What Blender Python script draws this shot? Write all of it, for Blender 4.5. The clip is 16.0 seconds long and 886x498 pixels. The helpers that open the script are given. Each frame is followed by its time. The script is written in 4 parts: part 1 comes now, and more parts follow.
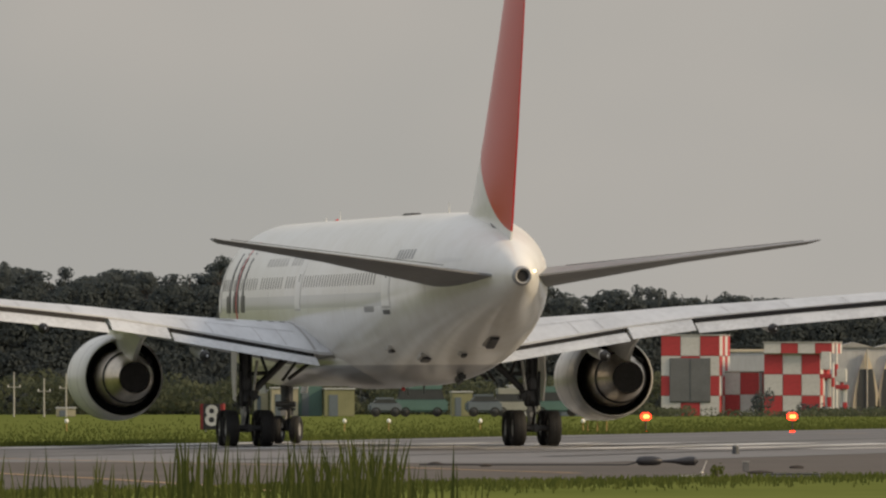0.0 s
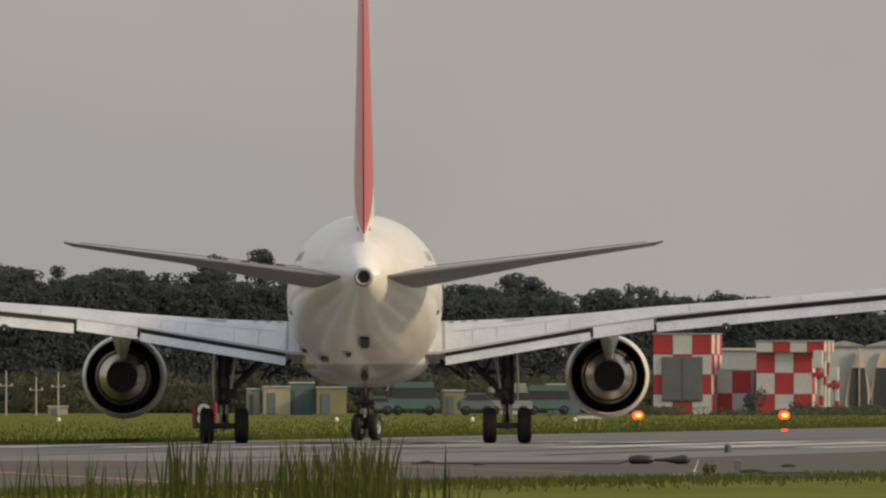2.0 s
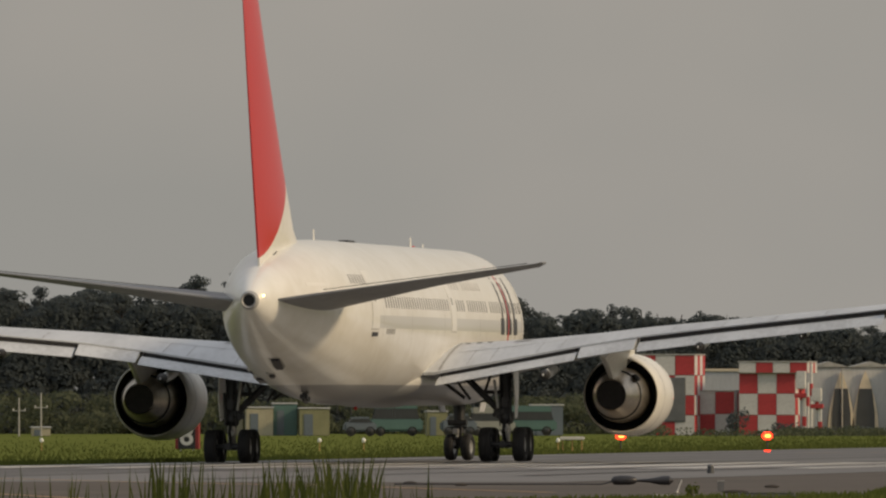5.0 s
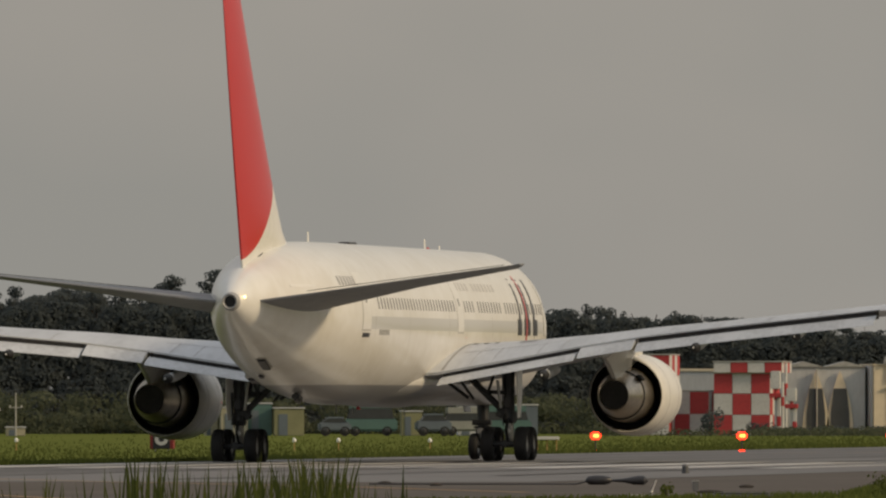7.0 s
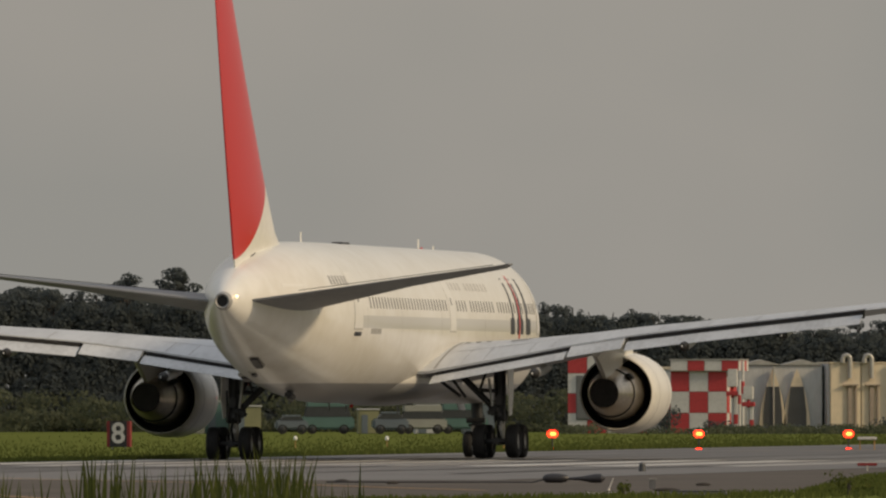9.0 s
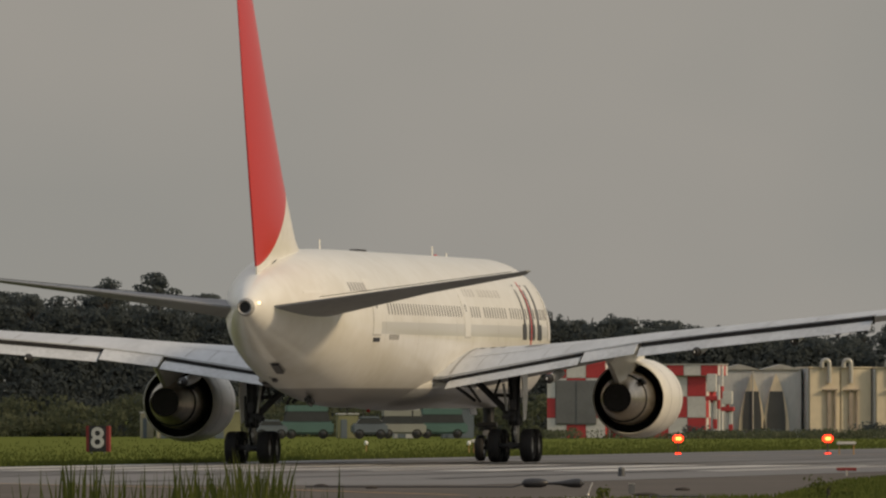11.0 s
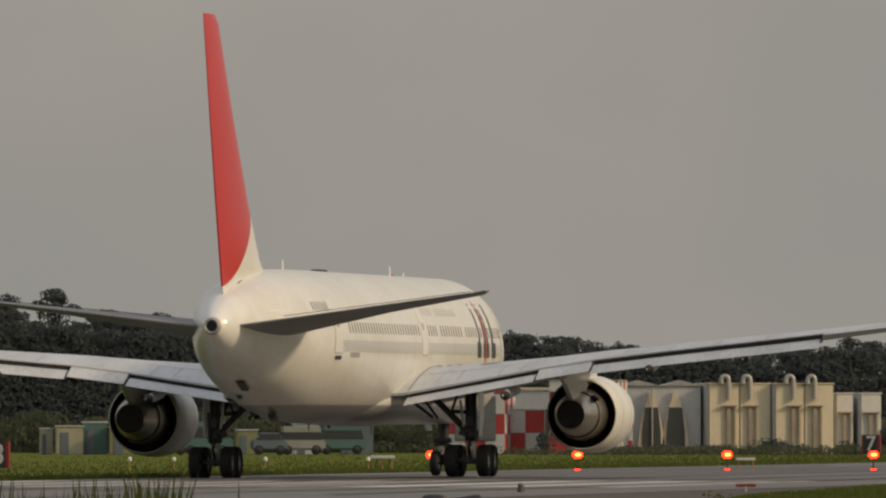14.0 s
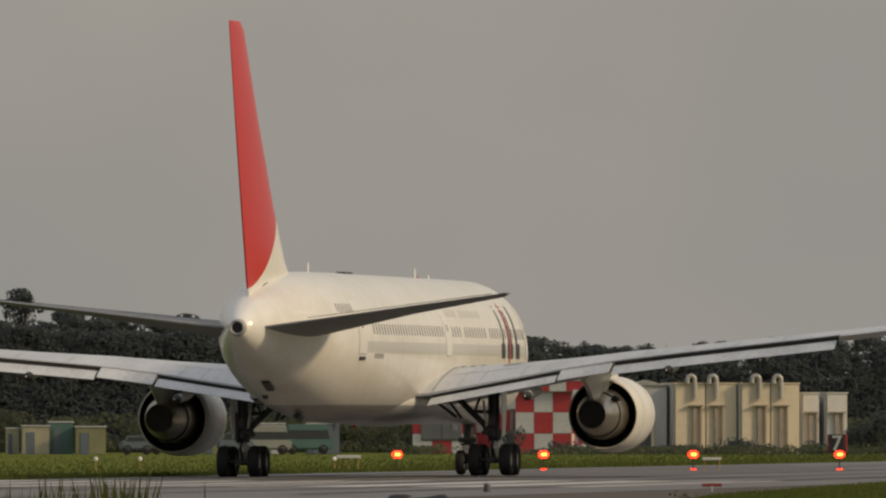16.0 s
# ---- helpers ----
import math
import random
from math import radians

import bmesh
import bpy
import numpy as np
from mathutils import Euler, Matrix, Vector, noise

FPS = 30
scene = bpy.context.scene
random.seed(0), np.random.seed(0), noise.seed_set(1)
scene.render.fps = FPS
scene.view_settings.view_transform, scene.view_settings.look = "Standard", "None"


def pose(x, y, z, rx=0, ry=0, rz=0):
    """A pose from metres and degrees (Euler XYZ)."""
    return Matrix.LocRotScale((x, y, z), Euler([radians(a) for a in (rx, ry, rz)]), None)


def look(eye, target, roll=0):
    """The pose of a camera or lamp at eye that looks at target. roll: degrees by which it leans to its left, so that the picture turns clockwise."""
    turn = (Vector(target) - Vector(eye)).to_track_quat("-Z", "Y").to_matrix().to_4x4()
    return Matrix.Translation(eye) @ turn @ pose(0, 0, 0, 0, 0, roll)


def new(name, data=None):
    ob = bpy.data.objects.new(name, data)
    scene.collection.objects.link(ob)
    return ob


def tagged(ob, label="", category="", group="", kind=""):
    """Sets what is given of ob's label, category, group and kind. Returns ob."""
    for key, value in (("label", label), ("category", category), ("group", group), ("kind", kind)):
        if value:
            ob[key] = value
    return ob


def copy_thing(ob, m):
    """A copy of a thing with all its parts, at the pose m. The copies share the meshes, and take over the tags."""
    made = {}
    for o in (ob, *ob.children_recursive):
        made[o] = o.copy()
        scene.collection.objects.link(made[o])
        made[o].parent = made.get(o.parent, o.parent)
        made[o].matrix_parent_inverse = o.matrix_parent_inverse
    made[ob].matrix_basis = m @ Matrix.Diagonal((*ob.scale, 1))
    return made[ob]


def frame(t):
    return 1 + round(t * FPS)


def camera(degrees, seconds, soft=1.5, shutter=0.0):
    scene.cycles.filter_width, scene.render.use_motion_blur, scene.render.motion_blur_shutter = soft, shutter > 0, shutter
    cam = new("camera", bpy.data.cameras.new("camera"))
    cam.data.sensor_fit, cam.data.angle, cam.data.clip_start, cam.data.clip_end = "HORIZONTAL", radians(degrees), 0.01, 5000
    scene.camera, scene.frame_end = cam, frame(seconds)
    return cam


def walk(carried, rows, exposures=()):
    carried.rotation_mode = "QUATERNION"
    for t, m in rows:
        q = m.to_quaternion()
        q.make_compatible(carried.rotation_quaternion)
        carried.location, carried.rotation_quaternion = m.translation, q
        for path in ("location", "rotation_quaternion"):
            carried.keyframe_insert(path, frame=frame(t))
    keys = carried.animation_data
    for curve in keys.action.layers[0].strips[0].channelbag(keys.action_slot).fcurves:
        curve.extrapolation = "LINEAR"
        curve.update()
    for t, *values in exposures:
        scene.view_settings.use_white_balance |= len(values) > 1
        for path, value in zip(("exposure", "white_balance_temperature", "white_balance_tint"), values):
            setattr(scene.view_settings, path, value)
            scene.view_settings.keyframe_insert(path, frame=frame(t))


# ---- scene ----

# ======== camera: on a stand two metres above the ground, panning slowly ========
cam = camera(3.6157, 16.0, soft=2.3)
EYE = (0.0, 0.0, 1.993)
# seconds, degrees to the right of +y, degrees upward
PAN = [(0, 0.0, 0.5543), (0.5, 0.0046, 0.5518), (1, 0.0069, 0.5507), (1.5, 0.0092, 0.5540), (2, 0.0323, 0.5489),
       (2.5, 0.0323, 0.5570), (3, 0.0392, 0.5697), (3.5, 0.0531, 0.5927), (4, 0.0669, 0.6181), (6.5, 0.1776, 0.6377),
       (7, 0.2053, 0.6331), (7.5, 0.2399, 0.6331), (8, 0.3252, 0.6262), (8.5, 0.3598, 0.6250), (11, 0.4659, 0.6446),
       (11.5, 0.4775, 0.6896), (12, 0.5052, 0.7184), (12.5, 0.5651, 0.7184), (13, 0.6528, 0.7138), (13.5, 0.7519, 0.7138),
       (14, 0.8765, 0.7103), (14.5, 0.9249, 0.7069), (15, 0.9526, 0.7138), (15.5, 0.9779, 0.7161), (16, 1.0148, 0.7092)]


def aim(right, up):
    a, b = radians(right), radians(up)
    way = Vector((math.sin(a) * math.cos(b), math.cos(a) * math.cos(b), math.sin(b)))
    return look(EYE, Vector(EYE) + way * 100)


walk(cam, [(t, aim(a, b)) for t, a, b in PAN],
     exposures=[(0, 0.31, 6390, 11), (1.5, 0.24, 6400, 11), (3.5, 0.07, 6430, 11), (7, -0.12, 6490, 10), (16, -0.12, 6500, 10)])

# ======== light: hazy evening, low warm sun from the right, grey sky ========
SUN_EL, SUN_AZ = radians(27), radians(110)          # azimuth from +y towards +x
world = bpy.data.worlds.new("world")
scene.world = world
world.use_nodes = True
wn, wl = world.node_tree.nodes, world.node_tree.links
sky = wn.new("ShaderNodeTexSky")
sky.sky_type, sky.sun_disc = "NISHITA", False
sky.sun_elevation, sky.sun_rotation = SUN_EL, SUN_AZ
sky.dust_density, sky.air_density = 4.0, 1.5
tc = wn.new("ShaderNodeTexCoord")
mp = wn.new("ShaderNodeMapping")
mp.inputs["Scale"].default_value = (9, 9, 13)
cloud = wn.new("ShaderNodeTexNoise")
cloud.inputs["Scale"].default_value, cloud.inputs["Detail"].default_value = 2.2, 3.0
ramp = wn.new("ShaderNodeValToRGB")
ramp.color_ramp.elements[0].position, ramp.color_ramp.elements[0].color = 0.36, (3.5, 3.39, 3.1, 1)
ramp.color_ramp.elements[1].position, ramp.color_ramp.elements[1].color = 0.64, (4.0, 3.74, 3.36, 1)
mix = wn.new("ShaderNodeMixRGB")
mix.inputs[0].default_value = 0.88
wl.new(tc.outputs["Generated"], mp.inputs["Vector"])
wl.new(mp.outputs["Vector"], cloud.inputs["Vector"])
wl.new(cloud.outputs["Fac"], ramp.inputs["Fac"])
wl.new(sky.outputs["Color"], mix.inputs[1])
wl.new(ramp.outputs["Color"], mix.inputs[2])
# an overcast sky is brighter and cooler overhead than at the horizon
sepw = wn.new("ShaderNodeSeparateXYZ")
wl.new(tc.outputs["Generated"], sepw.inputs[0])
rise = wn.new("ShaderNodeValToRGB")
rise.color_ramp.elements[0].position, rise.color_ramp.elements[0].color = 0.03, (1, 1, 1, 1)
rise.color_ramp.elements[1].position, rise.color_ramp.elements[1].color = 0.75, (1.45, 1.53, 1.7, 1)
wl.new(sepw.outputs["Z"], rise.inputs["Fac"])
mul = wn.new("ShaderNodeMixRGB")
mul.blend_type = "MULTIPLY"
mul.inputs[0].default_value = 1.0
wl.new(mix.outputs["Color"], mul.inputs[1])
wl.new(rise.outputs["Color"], mul.inputs[2])
wl.new(mul.outputs["Color"], wn["Background"].inputs["Color"])
wn["Background"].inputs["Strength"].default_value = 0.1

sun = new("sun", bpy.data.lights.new("sun", "SUN"))
sun.data.energy, sun.data.angle, sun.data.color = 2.2, radians(9.0), (1.0, 0.76, 0.46)
sun_way = Vector((math.sin(SUN_AZ) * math.cos(SUN_EL), math.cos(SUN_AZ) * math.cos(SUN_EL), math.sin(SUN_EL)))
sun.matrix_world = look(sun_way * 300, (0, 0, 0))


# ======== materials ========
def mat(name, color, rough=0.6, metal=0.0, vary=0.12, size=1.0, fine=12.0, bump=0.0, tone=None, streak=(1, 1, 1), coat=0.0):
    """A surface whose colour wanders at two sizes towards tone, with a fine relief."""
    m = bpy.data.materials.new(name)
    m.use_nodes = True
    n, l = m.node_tree.nodes, m.node_tree.links
    b = n["Principled BSDF"]
    co = n.new("ShaderNodeTexCoord")
    mpn = n.new("ShaderNodeMapping")
    mpn.inputs["Scale"].default_value = streak
    l.new(co.outputs["Object"], mpn.inputs["Vector"])
    big, small = n.new("ShaderNodeTexNoise"), n.new("ShaderNodeTexNoise")
    for node, sc in ((big, 1 / size), (small, fine / size)):
        node.inputs["Scale"].default_value, node.inputs["Detail"].default_value = sc, 4
        l.new(mpn.outputs["Vector"], node.inputs["Vector"])
    add = n.new("ShaderNodeMath")
    add.operation = "MULTIPLY_ADD"
    add.inputs[1].default_value, add.inputs[2].default_value = 0.45, 0.0
    l.new(small.outputs["Fac"], add.inputs[0])
    add2 = n.new("ShaderNodeMath")
    add2.operation = "MULTIPLY_ADD"
    add2.inputs[1].default_value = 0.55
    l.new(big.outputs["Fac"], add2.inputs[0])
    l.new(add.outputs[0], add2.inputs[2])
    rp = n.new("ShaderNodeValToRGB")
    lo = tone or tuple(c * (1 - 2.2 * vary) for c in color)
    rp.color_ramp.elements[0].position, rp.color_ramp.elements[0].color = 0.36, (*lo, 1)
    rp.color_ramp.elements[1].position, rp.color_ramp.elements[1].color = 0.6, (*color, 1)
    l.new(add2.outputs[0], rp.inputs["Fac"])
    l.new(rp.outputs["Color"], b.inputs["Base Color"])
    b.inputs["Roughness"].default_value, b.inputs["Metallic"].default_value = rough, metal
    b.inputs["Coat Weight"].default_value = coat
    b.inputs["Coat Roughness"].default_value = 0.14
    if bump:
        bp = n.new("ShaderNodeBump")
        bp.inputs["Strength"].default_value, bp.inputs["Distance"].default_value = 0.6, bump
        l.new(small.outputs["Fac"], bp.inputs["Height"])
        l.new(bp.outputs["Normal"], b.inputs["Normal"])
    return m


def glow(name, color, strength):
    m = bpy.data.materials.new(name)
    m.use_nodes = True
    b = m.node_tree.nodes["Principled BSDF"]
    b.inputs["Base Color"].default_value = (*color, 1)
    b.inputs["Emission Color"].default_value = (*color, 1)
    b.inputs["Emission Strength"].default_value = strength
    return m


def over(m, build):
    """Lets build(nodes, links, coords) return (factor socket, colour) pairs, painted over m's base colour in order."""
    n, l = m.node_tree.nodes, m.node_tree.links
    b = n["Principled BSDF"]
    last = b.inputs["Base Color"].links[0].from_socket
    sep = n.new("ShaderNodeSeparateXYZ")
    l.new(n["Texture Coordinate"].outputs["Object"], sep.inputs[0])
    for fac, color in build(n, l, sep.outputs):
        mx = n.new("ShaderNodeMixRGB")
        mx.inputs[2].default_value = (*color, 1)
        l.new(fac, mx.inputs[0])
        l.new(last, mx.inputs[1])
        last = mx.outputs[0]
    l.new(last, b.inputs["Base Color"])
    return m


def math_node(n, l, op, a, b=None, c=None):
    k = n.new("ShaderNodeMath")
    k.operation = op
    for i, v in enumerate((a, b, c)):
        if v is None:
            continue
        if isinstance(v, (int, float)):
            k.inputs[i].default_value = v
        else:
            l.new(v, k.inputs[i])
    return k.outputs[0]


def band(n, l, v, lo, hi, soft=0.02):
    a = math_node(n, l, "SMOOTH_MAX", math_node(n, l, "DIVIDE", math_node(n, l, "SUBTRACT", v, lo), soft), 0.0, 0.0)
    b = math_node(n, l, "SMOOTH_MAX", math_node(n, l, "DIVIDE", math_node(n, l, "SUBTRACT", hi, v), soft), 0.0, 0.0)
    return math_node(n, l, "MINIMUM", math_node(n, l, "MINIMUM", a, b), 1.0)


WHITE = mat("white_aircraft_paint", (0.80, 0.79, 0.75), 0.32, vary=0.05, size=3.0, fine=6, coat=0.3, streak=(0.4, 1, 1))
BODY = mat("fuselage_paint", (0.80, 0.79, 0.75), 0.30, size=2.6, fine=5, coat=0.4, streak=(0.9, 1, 1), tone=(0.71, 0.69, 0.63), bump=0.0008)
# below 2.62 the grey belly paint is darkened further, for underside shade
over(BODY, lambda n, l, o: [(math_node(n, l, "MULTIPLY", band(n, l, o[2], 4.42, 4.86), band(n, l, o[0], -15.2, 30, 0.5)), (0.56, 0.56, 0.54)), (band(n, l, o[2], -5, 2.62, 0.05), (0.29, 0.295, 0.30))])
FIN = mat("fin_paint", (0.80, 0.79, 0.75), 0.33, vary=0.05, size=2.0, fine=6, coat=0.45)
FIN.node_tree.nodes["Principled BSDF"].inputs["Specular IOR Level"].default_value = 0.2


def sun_arc(n, l, o):
    dx = math_node(n, l, "ADD", o[0], 25.0)
    dz = math_node(n, l, "ADD", o[2], -13.1)
    r = math_node(n, l, "SQRT", math_node(n, l, "ADD", math_node(n, l, "MULTIPLY", dx, dx), math_node(n, l, "MULTIPLY", dz, dz)))
    return [(band(n, l, r, -1, 6.52, 0.03), (0.55, 0.012, 0.015))]


over(FIN, sun_arc)
WING = mat("wing_grey_paint", (0.56, 0.58, 0.61), 0.38, vary=0.10, size=2.0, fine=6, streak=(0.3, 1.5, 1))
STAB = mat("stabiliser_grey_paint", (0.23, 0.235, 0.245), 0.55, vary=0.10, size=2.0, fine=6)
FLAP = mat("flap_grey_paint", (0.56, 0.58, 0.60), 0.40, vary=0.12, size=1.2, fine=8, streak=(0.5, 1, 1))
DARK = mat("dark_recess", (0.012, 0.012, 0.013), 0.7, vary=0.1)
RUBBER = mat("tyre_rubber", (0.016, 0.016, 0.017), 0.75, vary=0.2, size=0.3, fine=10, bump=0.004)
STEEL = mat("gear_steel", (0.05, 0.052, 0.055), 0.45, metal=0.4, vary=0.2, size=0.4, fine=9)
HUB = mat("wheel_hub_alloy", (0.42, 0.42, 0.40), 0.4, metal=0.6, vary=0.15, size=0.3)
NACELLE = mat("nacelle_white", (0.78, 0.77, 0.73), 0.35, vary=0.05, size=1.5, fine=6, coat=0.2)
CORE = mat("core_cowl_metal", (0.70, 0.62, 0.51), 0.3, metal=0.92, vary=0.15, size=0.6, fine=8)
PLUG = mat("exhaust_metal", (0.035, 0.032, 0.03), 0.55, metal=0.7, vary=0.2, size=0.5)
GLASS = mat("window_glass", (0.05, 0.055, 0.06), 0.15, vary=0.1, size=0.4)
BLACK = mat("black_paint", (0.03, 0.03, 0.035), 0.4, vary=0.1)
RED = mat("red_paint", (0.55, 0.03, 0.03), 0.4, vary=0.1)
GREYP = mat("grey_marking", (0.34, 0.34, 0.34), 0.5, vary=0.1)
GRASS = mat("grass_ground", (0.14, 0.16, 0.044), 0.95, size=16, fine=14, tone=(0.095, 0.115, 0.03), bump=0.05)
LAWN = mat("verge_blades", (0.125, 0.145, 0.038), 0.9, size=9, fine=12, tone=(0.085, 0.102, 0.027))
REED = mat("tall_grass_blades", (0.098, 0.112, 0.03), 0.8, size=0.6, fine=10, tone=(0.052, 0.066, 0.017))
ASPHALT = mat("runway_asphalt", (0.148, 0.136, 0.126), 0.6, size=14, fine=24, tone=(0.105, 0.097, 0.09), bump=0.006)
SHOULDER = mat("shoulder_asphalt", (0.084, 0.067, 0.052), 0.9, size=10, fine=24, tone=(0.052, 0.041, 0.031), bump=0.006)
RUBMARK = mat("rubber_stained_asphalt", (0.085, 0.079, 0.073), 0.7, size=4, fine=12, tone=(0.10, 0.093, 0.087))
LINEW = mat("white_line_paint", (0.52, 0.51, 0.49), 0.6, size=3, fine=14, tone=(0.36, 0.35, 0.33))
LINEY = mat("yellow_line_paint", (0.46, 0.27, 0.09), 0.6, size=2, fine=12, tone=(0.33, 0.2, 0.08))
# blue-grey and lightened: distance haze is put into the leaf colour
LEAF = mat("hazed_pine_foliage", (0.108, 0.124, 0.124), 0.95, size=3, fine=8, tone=(0.094, 0.110, 0.110))
HEDGE = mat("meadow_shrub_foliage", (0.12, 0.132, 0.085), 0.95, size=4, fine=8, tone=(0.088, 0.10, 0.062))
BARK = mat("bark", (0.055, 0.047, 0.042), 0.9, size=0.5, fine=10, bump=0.02)
for leafy, share in ((LEAF, 0.55), (HEDGE, 0.5), (LAWN, 0.45), (REED, 0.4)):
    # thin leaves let part of the light through
    n, l = leafy.node_tree.nodes, leafy.node_tree.links
    pb, tr, ms = n["Principled BSDF"], n.new("ShaderNodeBsdfTranslucent"), n.new("ShaderNodeMixShader")
    pb.inputs["Specular IOR Level"].default_value = 0.1
    l.new(pb.inputs["Base Color"].links[0].from_socket, tr.inputs["Color"])
    ms.inputs[0].default_value = share
    l.new(pb.outputs[0], ms.inputs[1])
    l.new(tr.outputs[0], ms.inputs[2])
    l.new(ms.outputs[0], n["Material Output"].inputs["Surface"])
GRASS.node_tree.nodes["Principled BSDF"].inputs["Specular IOR Level"].default_value = 0.0
SIGNRED = mat("sign_red_paint", (0.26, 0.03, 0.03), 0.6, vary=0.15)
CHKRED = mat("checker_red_panel", (0.50, 0.05, 0.055), 0.55, size=1.5, vary=0.12)
CHKWHITE = mat("checker_white_panel", (0.66, 0.65, 0.63), 0.55, size=1.5, vary=0.10)
CREAM = mat("cream_cladding", (0.70, 0.61, 0.46), 0.6, size=2.0, vary=0.08, streak=(1, 1, 0.3))
GREYWALL = mat("grey_cladding", (0.52, 0.53, 0.54), 0.6, size=2.0, vary=0.08, streak=(1, 1, 0.3))
GALV = mat("galvanised_metal", (0.50, 0.49, 0.46), 0.45, metal=0.5, size=0.5, vary=0.12)
REDGLOW = glow("red_lamp_glow", (1.0, 0.045, 0.014), 3.0)
HOTGLOW = glow("lamp_core_glow", (1.0, 0.30, 0.05), 5.0)
NAMEGREY = mat("faded_grey_lettering", (0.48, 0.47, 0.45), 0.5, vary=0.05)
WINPANE = mat("cabin_window_glass", (0.32, 0.31, 0.29), 0.2, vary=0.1)
POSTD = mat("brown_grey_post", (0.36, 0.30, 0.25), 0.6, vary=0.12)
SHEDC = mat("weathered_cream_cladding", (0.42, 0.39, 0.28), 0.7, vary=0.12)
NAVGLOW = glow("navigation_lamp_glow", (1.0, 0.70, 0.36), 4.0)
TEAL = mat("teal_vehicle_paint", (0.09, 0.17, 0.155), 0.4, vary=0.08)
VANWHITE = mat("white_vehicle_paint", (0.30, 0.31, 0.28), 0.4, vary=0.08)
DOORD = mat("dark_door_paint", (0.06, 0.065, 0.07), 0.5, vary=0.1)
OLIVE = mat("olive_yellow_cladding", (0.24, 0.24, 0.13), 0.6, vary=0.1)
LAMPW = mat("white_lamp_glass", (0.8, 0.8, 0.76), 0.25, vary=0.03)
VANBLUE = mat("blue_grey_vehicle_paint", (0.13, 0.16, 0.19), 0.4, vary=0.08)


# ======== mesh helpers ========
def mesh_of(name, bm, material, sharp=32):
    bmesh.ops.recalc_face_normals(bm, faces=bm.faces[:])
    for f in bm.faces:
        f.smooth = True
    for e in bm.edges:
        e.smooth = len(e.link_faces) == 2 and e.calc_face_angle(0) < radians(sharp)
    me = bpy.data.meshes.new(name)
    bm.to_mesh(me)
    bm.free()
    me.materials.append(material)
    return me


def part(name, bm, material, parent=None, label="", at=None):
    ob = new(name, mesh_of(name, bm, material))
    ob.parent = parent
    if at is not None:
        ob.matrix_basis = at
    return tagged(ob, label)


def thing(name, m, label, category, group="", kind=""):
    ob = new(name)
    ob.matrix_basis = m
    return tagged(ob, label, category, group, kind)


def loft(bm, rings, caps=True):
    rows = [[bm.verts.new(p) for p in r] for r in rings]
    k = len(rows[0])
    for a, b in zip(rows, rows[1:]):
        for i in range(k):
            bm.faces.new((a[i], a[(i + 1) % k], b[(i + 1) % k], b[i]))
    if caps:
        bm.faces.new(rows[0])
        bm.faces.new(rows[-1])
    return bm


def box(bm, c, s, bevel=0.0, turn=None):
    r = bmesh.ops.create_cube(bm, size=1)
    vs = r["verts"]
    for v in vs:
        v.co = Vector((v.co.x * s[0], v.co.y * s[1], v.co.z * s[2]))
    if bevel:
        es = list({e for v in vs for e in v.link_edges})
        out = bmesh.ops.bevel(bm, geom=es, offset=bevel, segments=2, affect="EDGES")
        vs = list({v for f in out["faces"] for v in f.verts} | {v for v in vs if v.is_valid})
    for v in vs:
        p = v.co.copy()
        v.co = (turn @ p if turn else p) + Vector(c)
    return bm


def rod(bm, a, b, r0, r1=None, seg=12):
    a, b = Vector(a), Vector(b)
    r1 = r0 if r1 is None else r1
    q = (b - a).to_track_quat("Z", "Y")
    ring = lambda p, r: [p + q @ Vector((r * math.cos(2 * math.pi * i / seg), r * math.sin(2 * math.pi * i / seg), 0)) for i in range(seg)]
    return loft(bm, [ring(a, r0), ring(b, r1)])


def lathe(bm, prof, axis="x", seg=40, c=(0, 0, 0), caps=False):
    """prof: (along, radius) pairs, turned round an axis through c."""
    rings = []
    for s, r in prof:
        ring = []
        for i in range(seg):
            u, v = r * math.cos(2 * math.pi * i / seg), r * math.sin(2 * math.pi * i / seg)
            p = (s, u, v) if axis == "x" else (u, s, v) if axis == "y" else (u, v, s)
            ring.append(Vector(p) + Vector(c))
        rings.append(ring)
    return loft(bm, rings, caps)


def B():
    return bmesh.new()


# ======== ground ========
HEAD = radians(10.3)                                  # the runway runs this far to the right of +y
RU, RN = Vector((math.sin(HEAD), math.cos(HEAD), 0)), Vector((math.cos(HEAD), -math.sin(HEAD), 0))


def on_runway(s, r, z=0.0):
    return RU * s + RN * r + Vector((0, 0, z))


def sheet(bm, pts, z, thick=0.0):
    vs = [bm.verts.new((p[0], p[1], z)) for p in pts]
    bm.faces.new(vs)
    return bm


def grid_sheet(bm, x0, x1, y0, y1, nx, ny, f):
    vs = [[bm.verts.new((x, y, f(x, y))) for x in np.linspace(x0, x1, nx)] for y in np.linspace(y0, y1, ny)]
    for a, b in zip(vs, vs[1:]):
        for i in range(nx - 1):
            bm.faces.new((a[i], a[i + 1], b[i + 1], b[i]))
    return bm


ground = part("ground", grid_sheet(B(), -4500, 4500, -400, 4600, 46, 30, lambda x, y: 0.0), GRASS)
tagged(ground, "flat green airfield grass reaching the horizon", "ground", kind="structure")


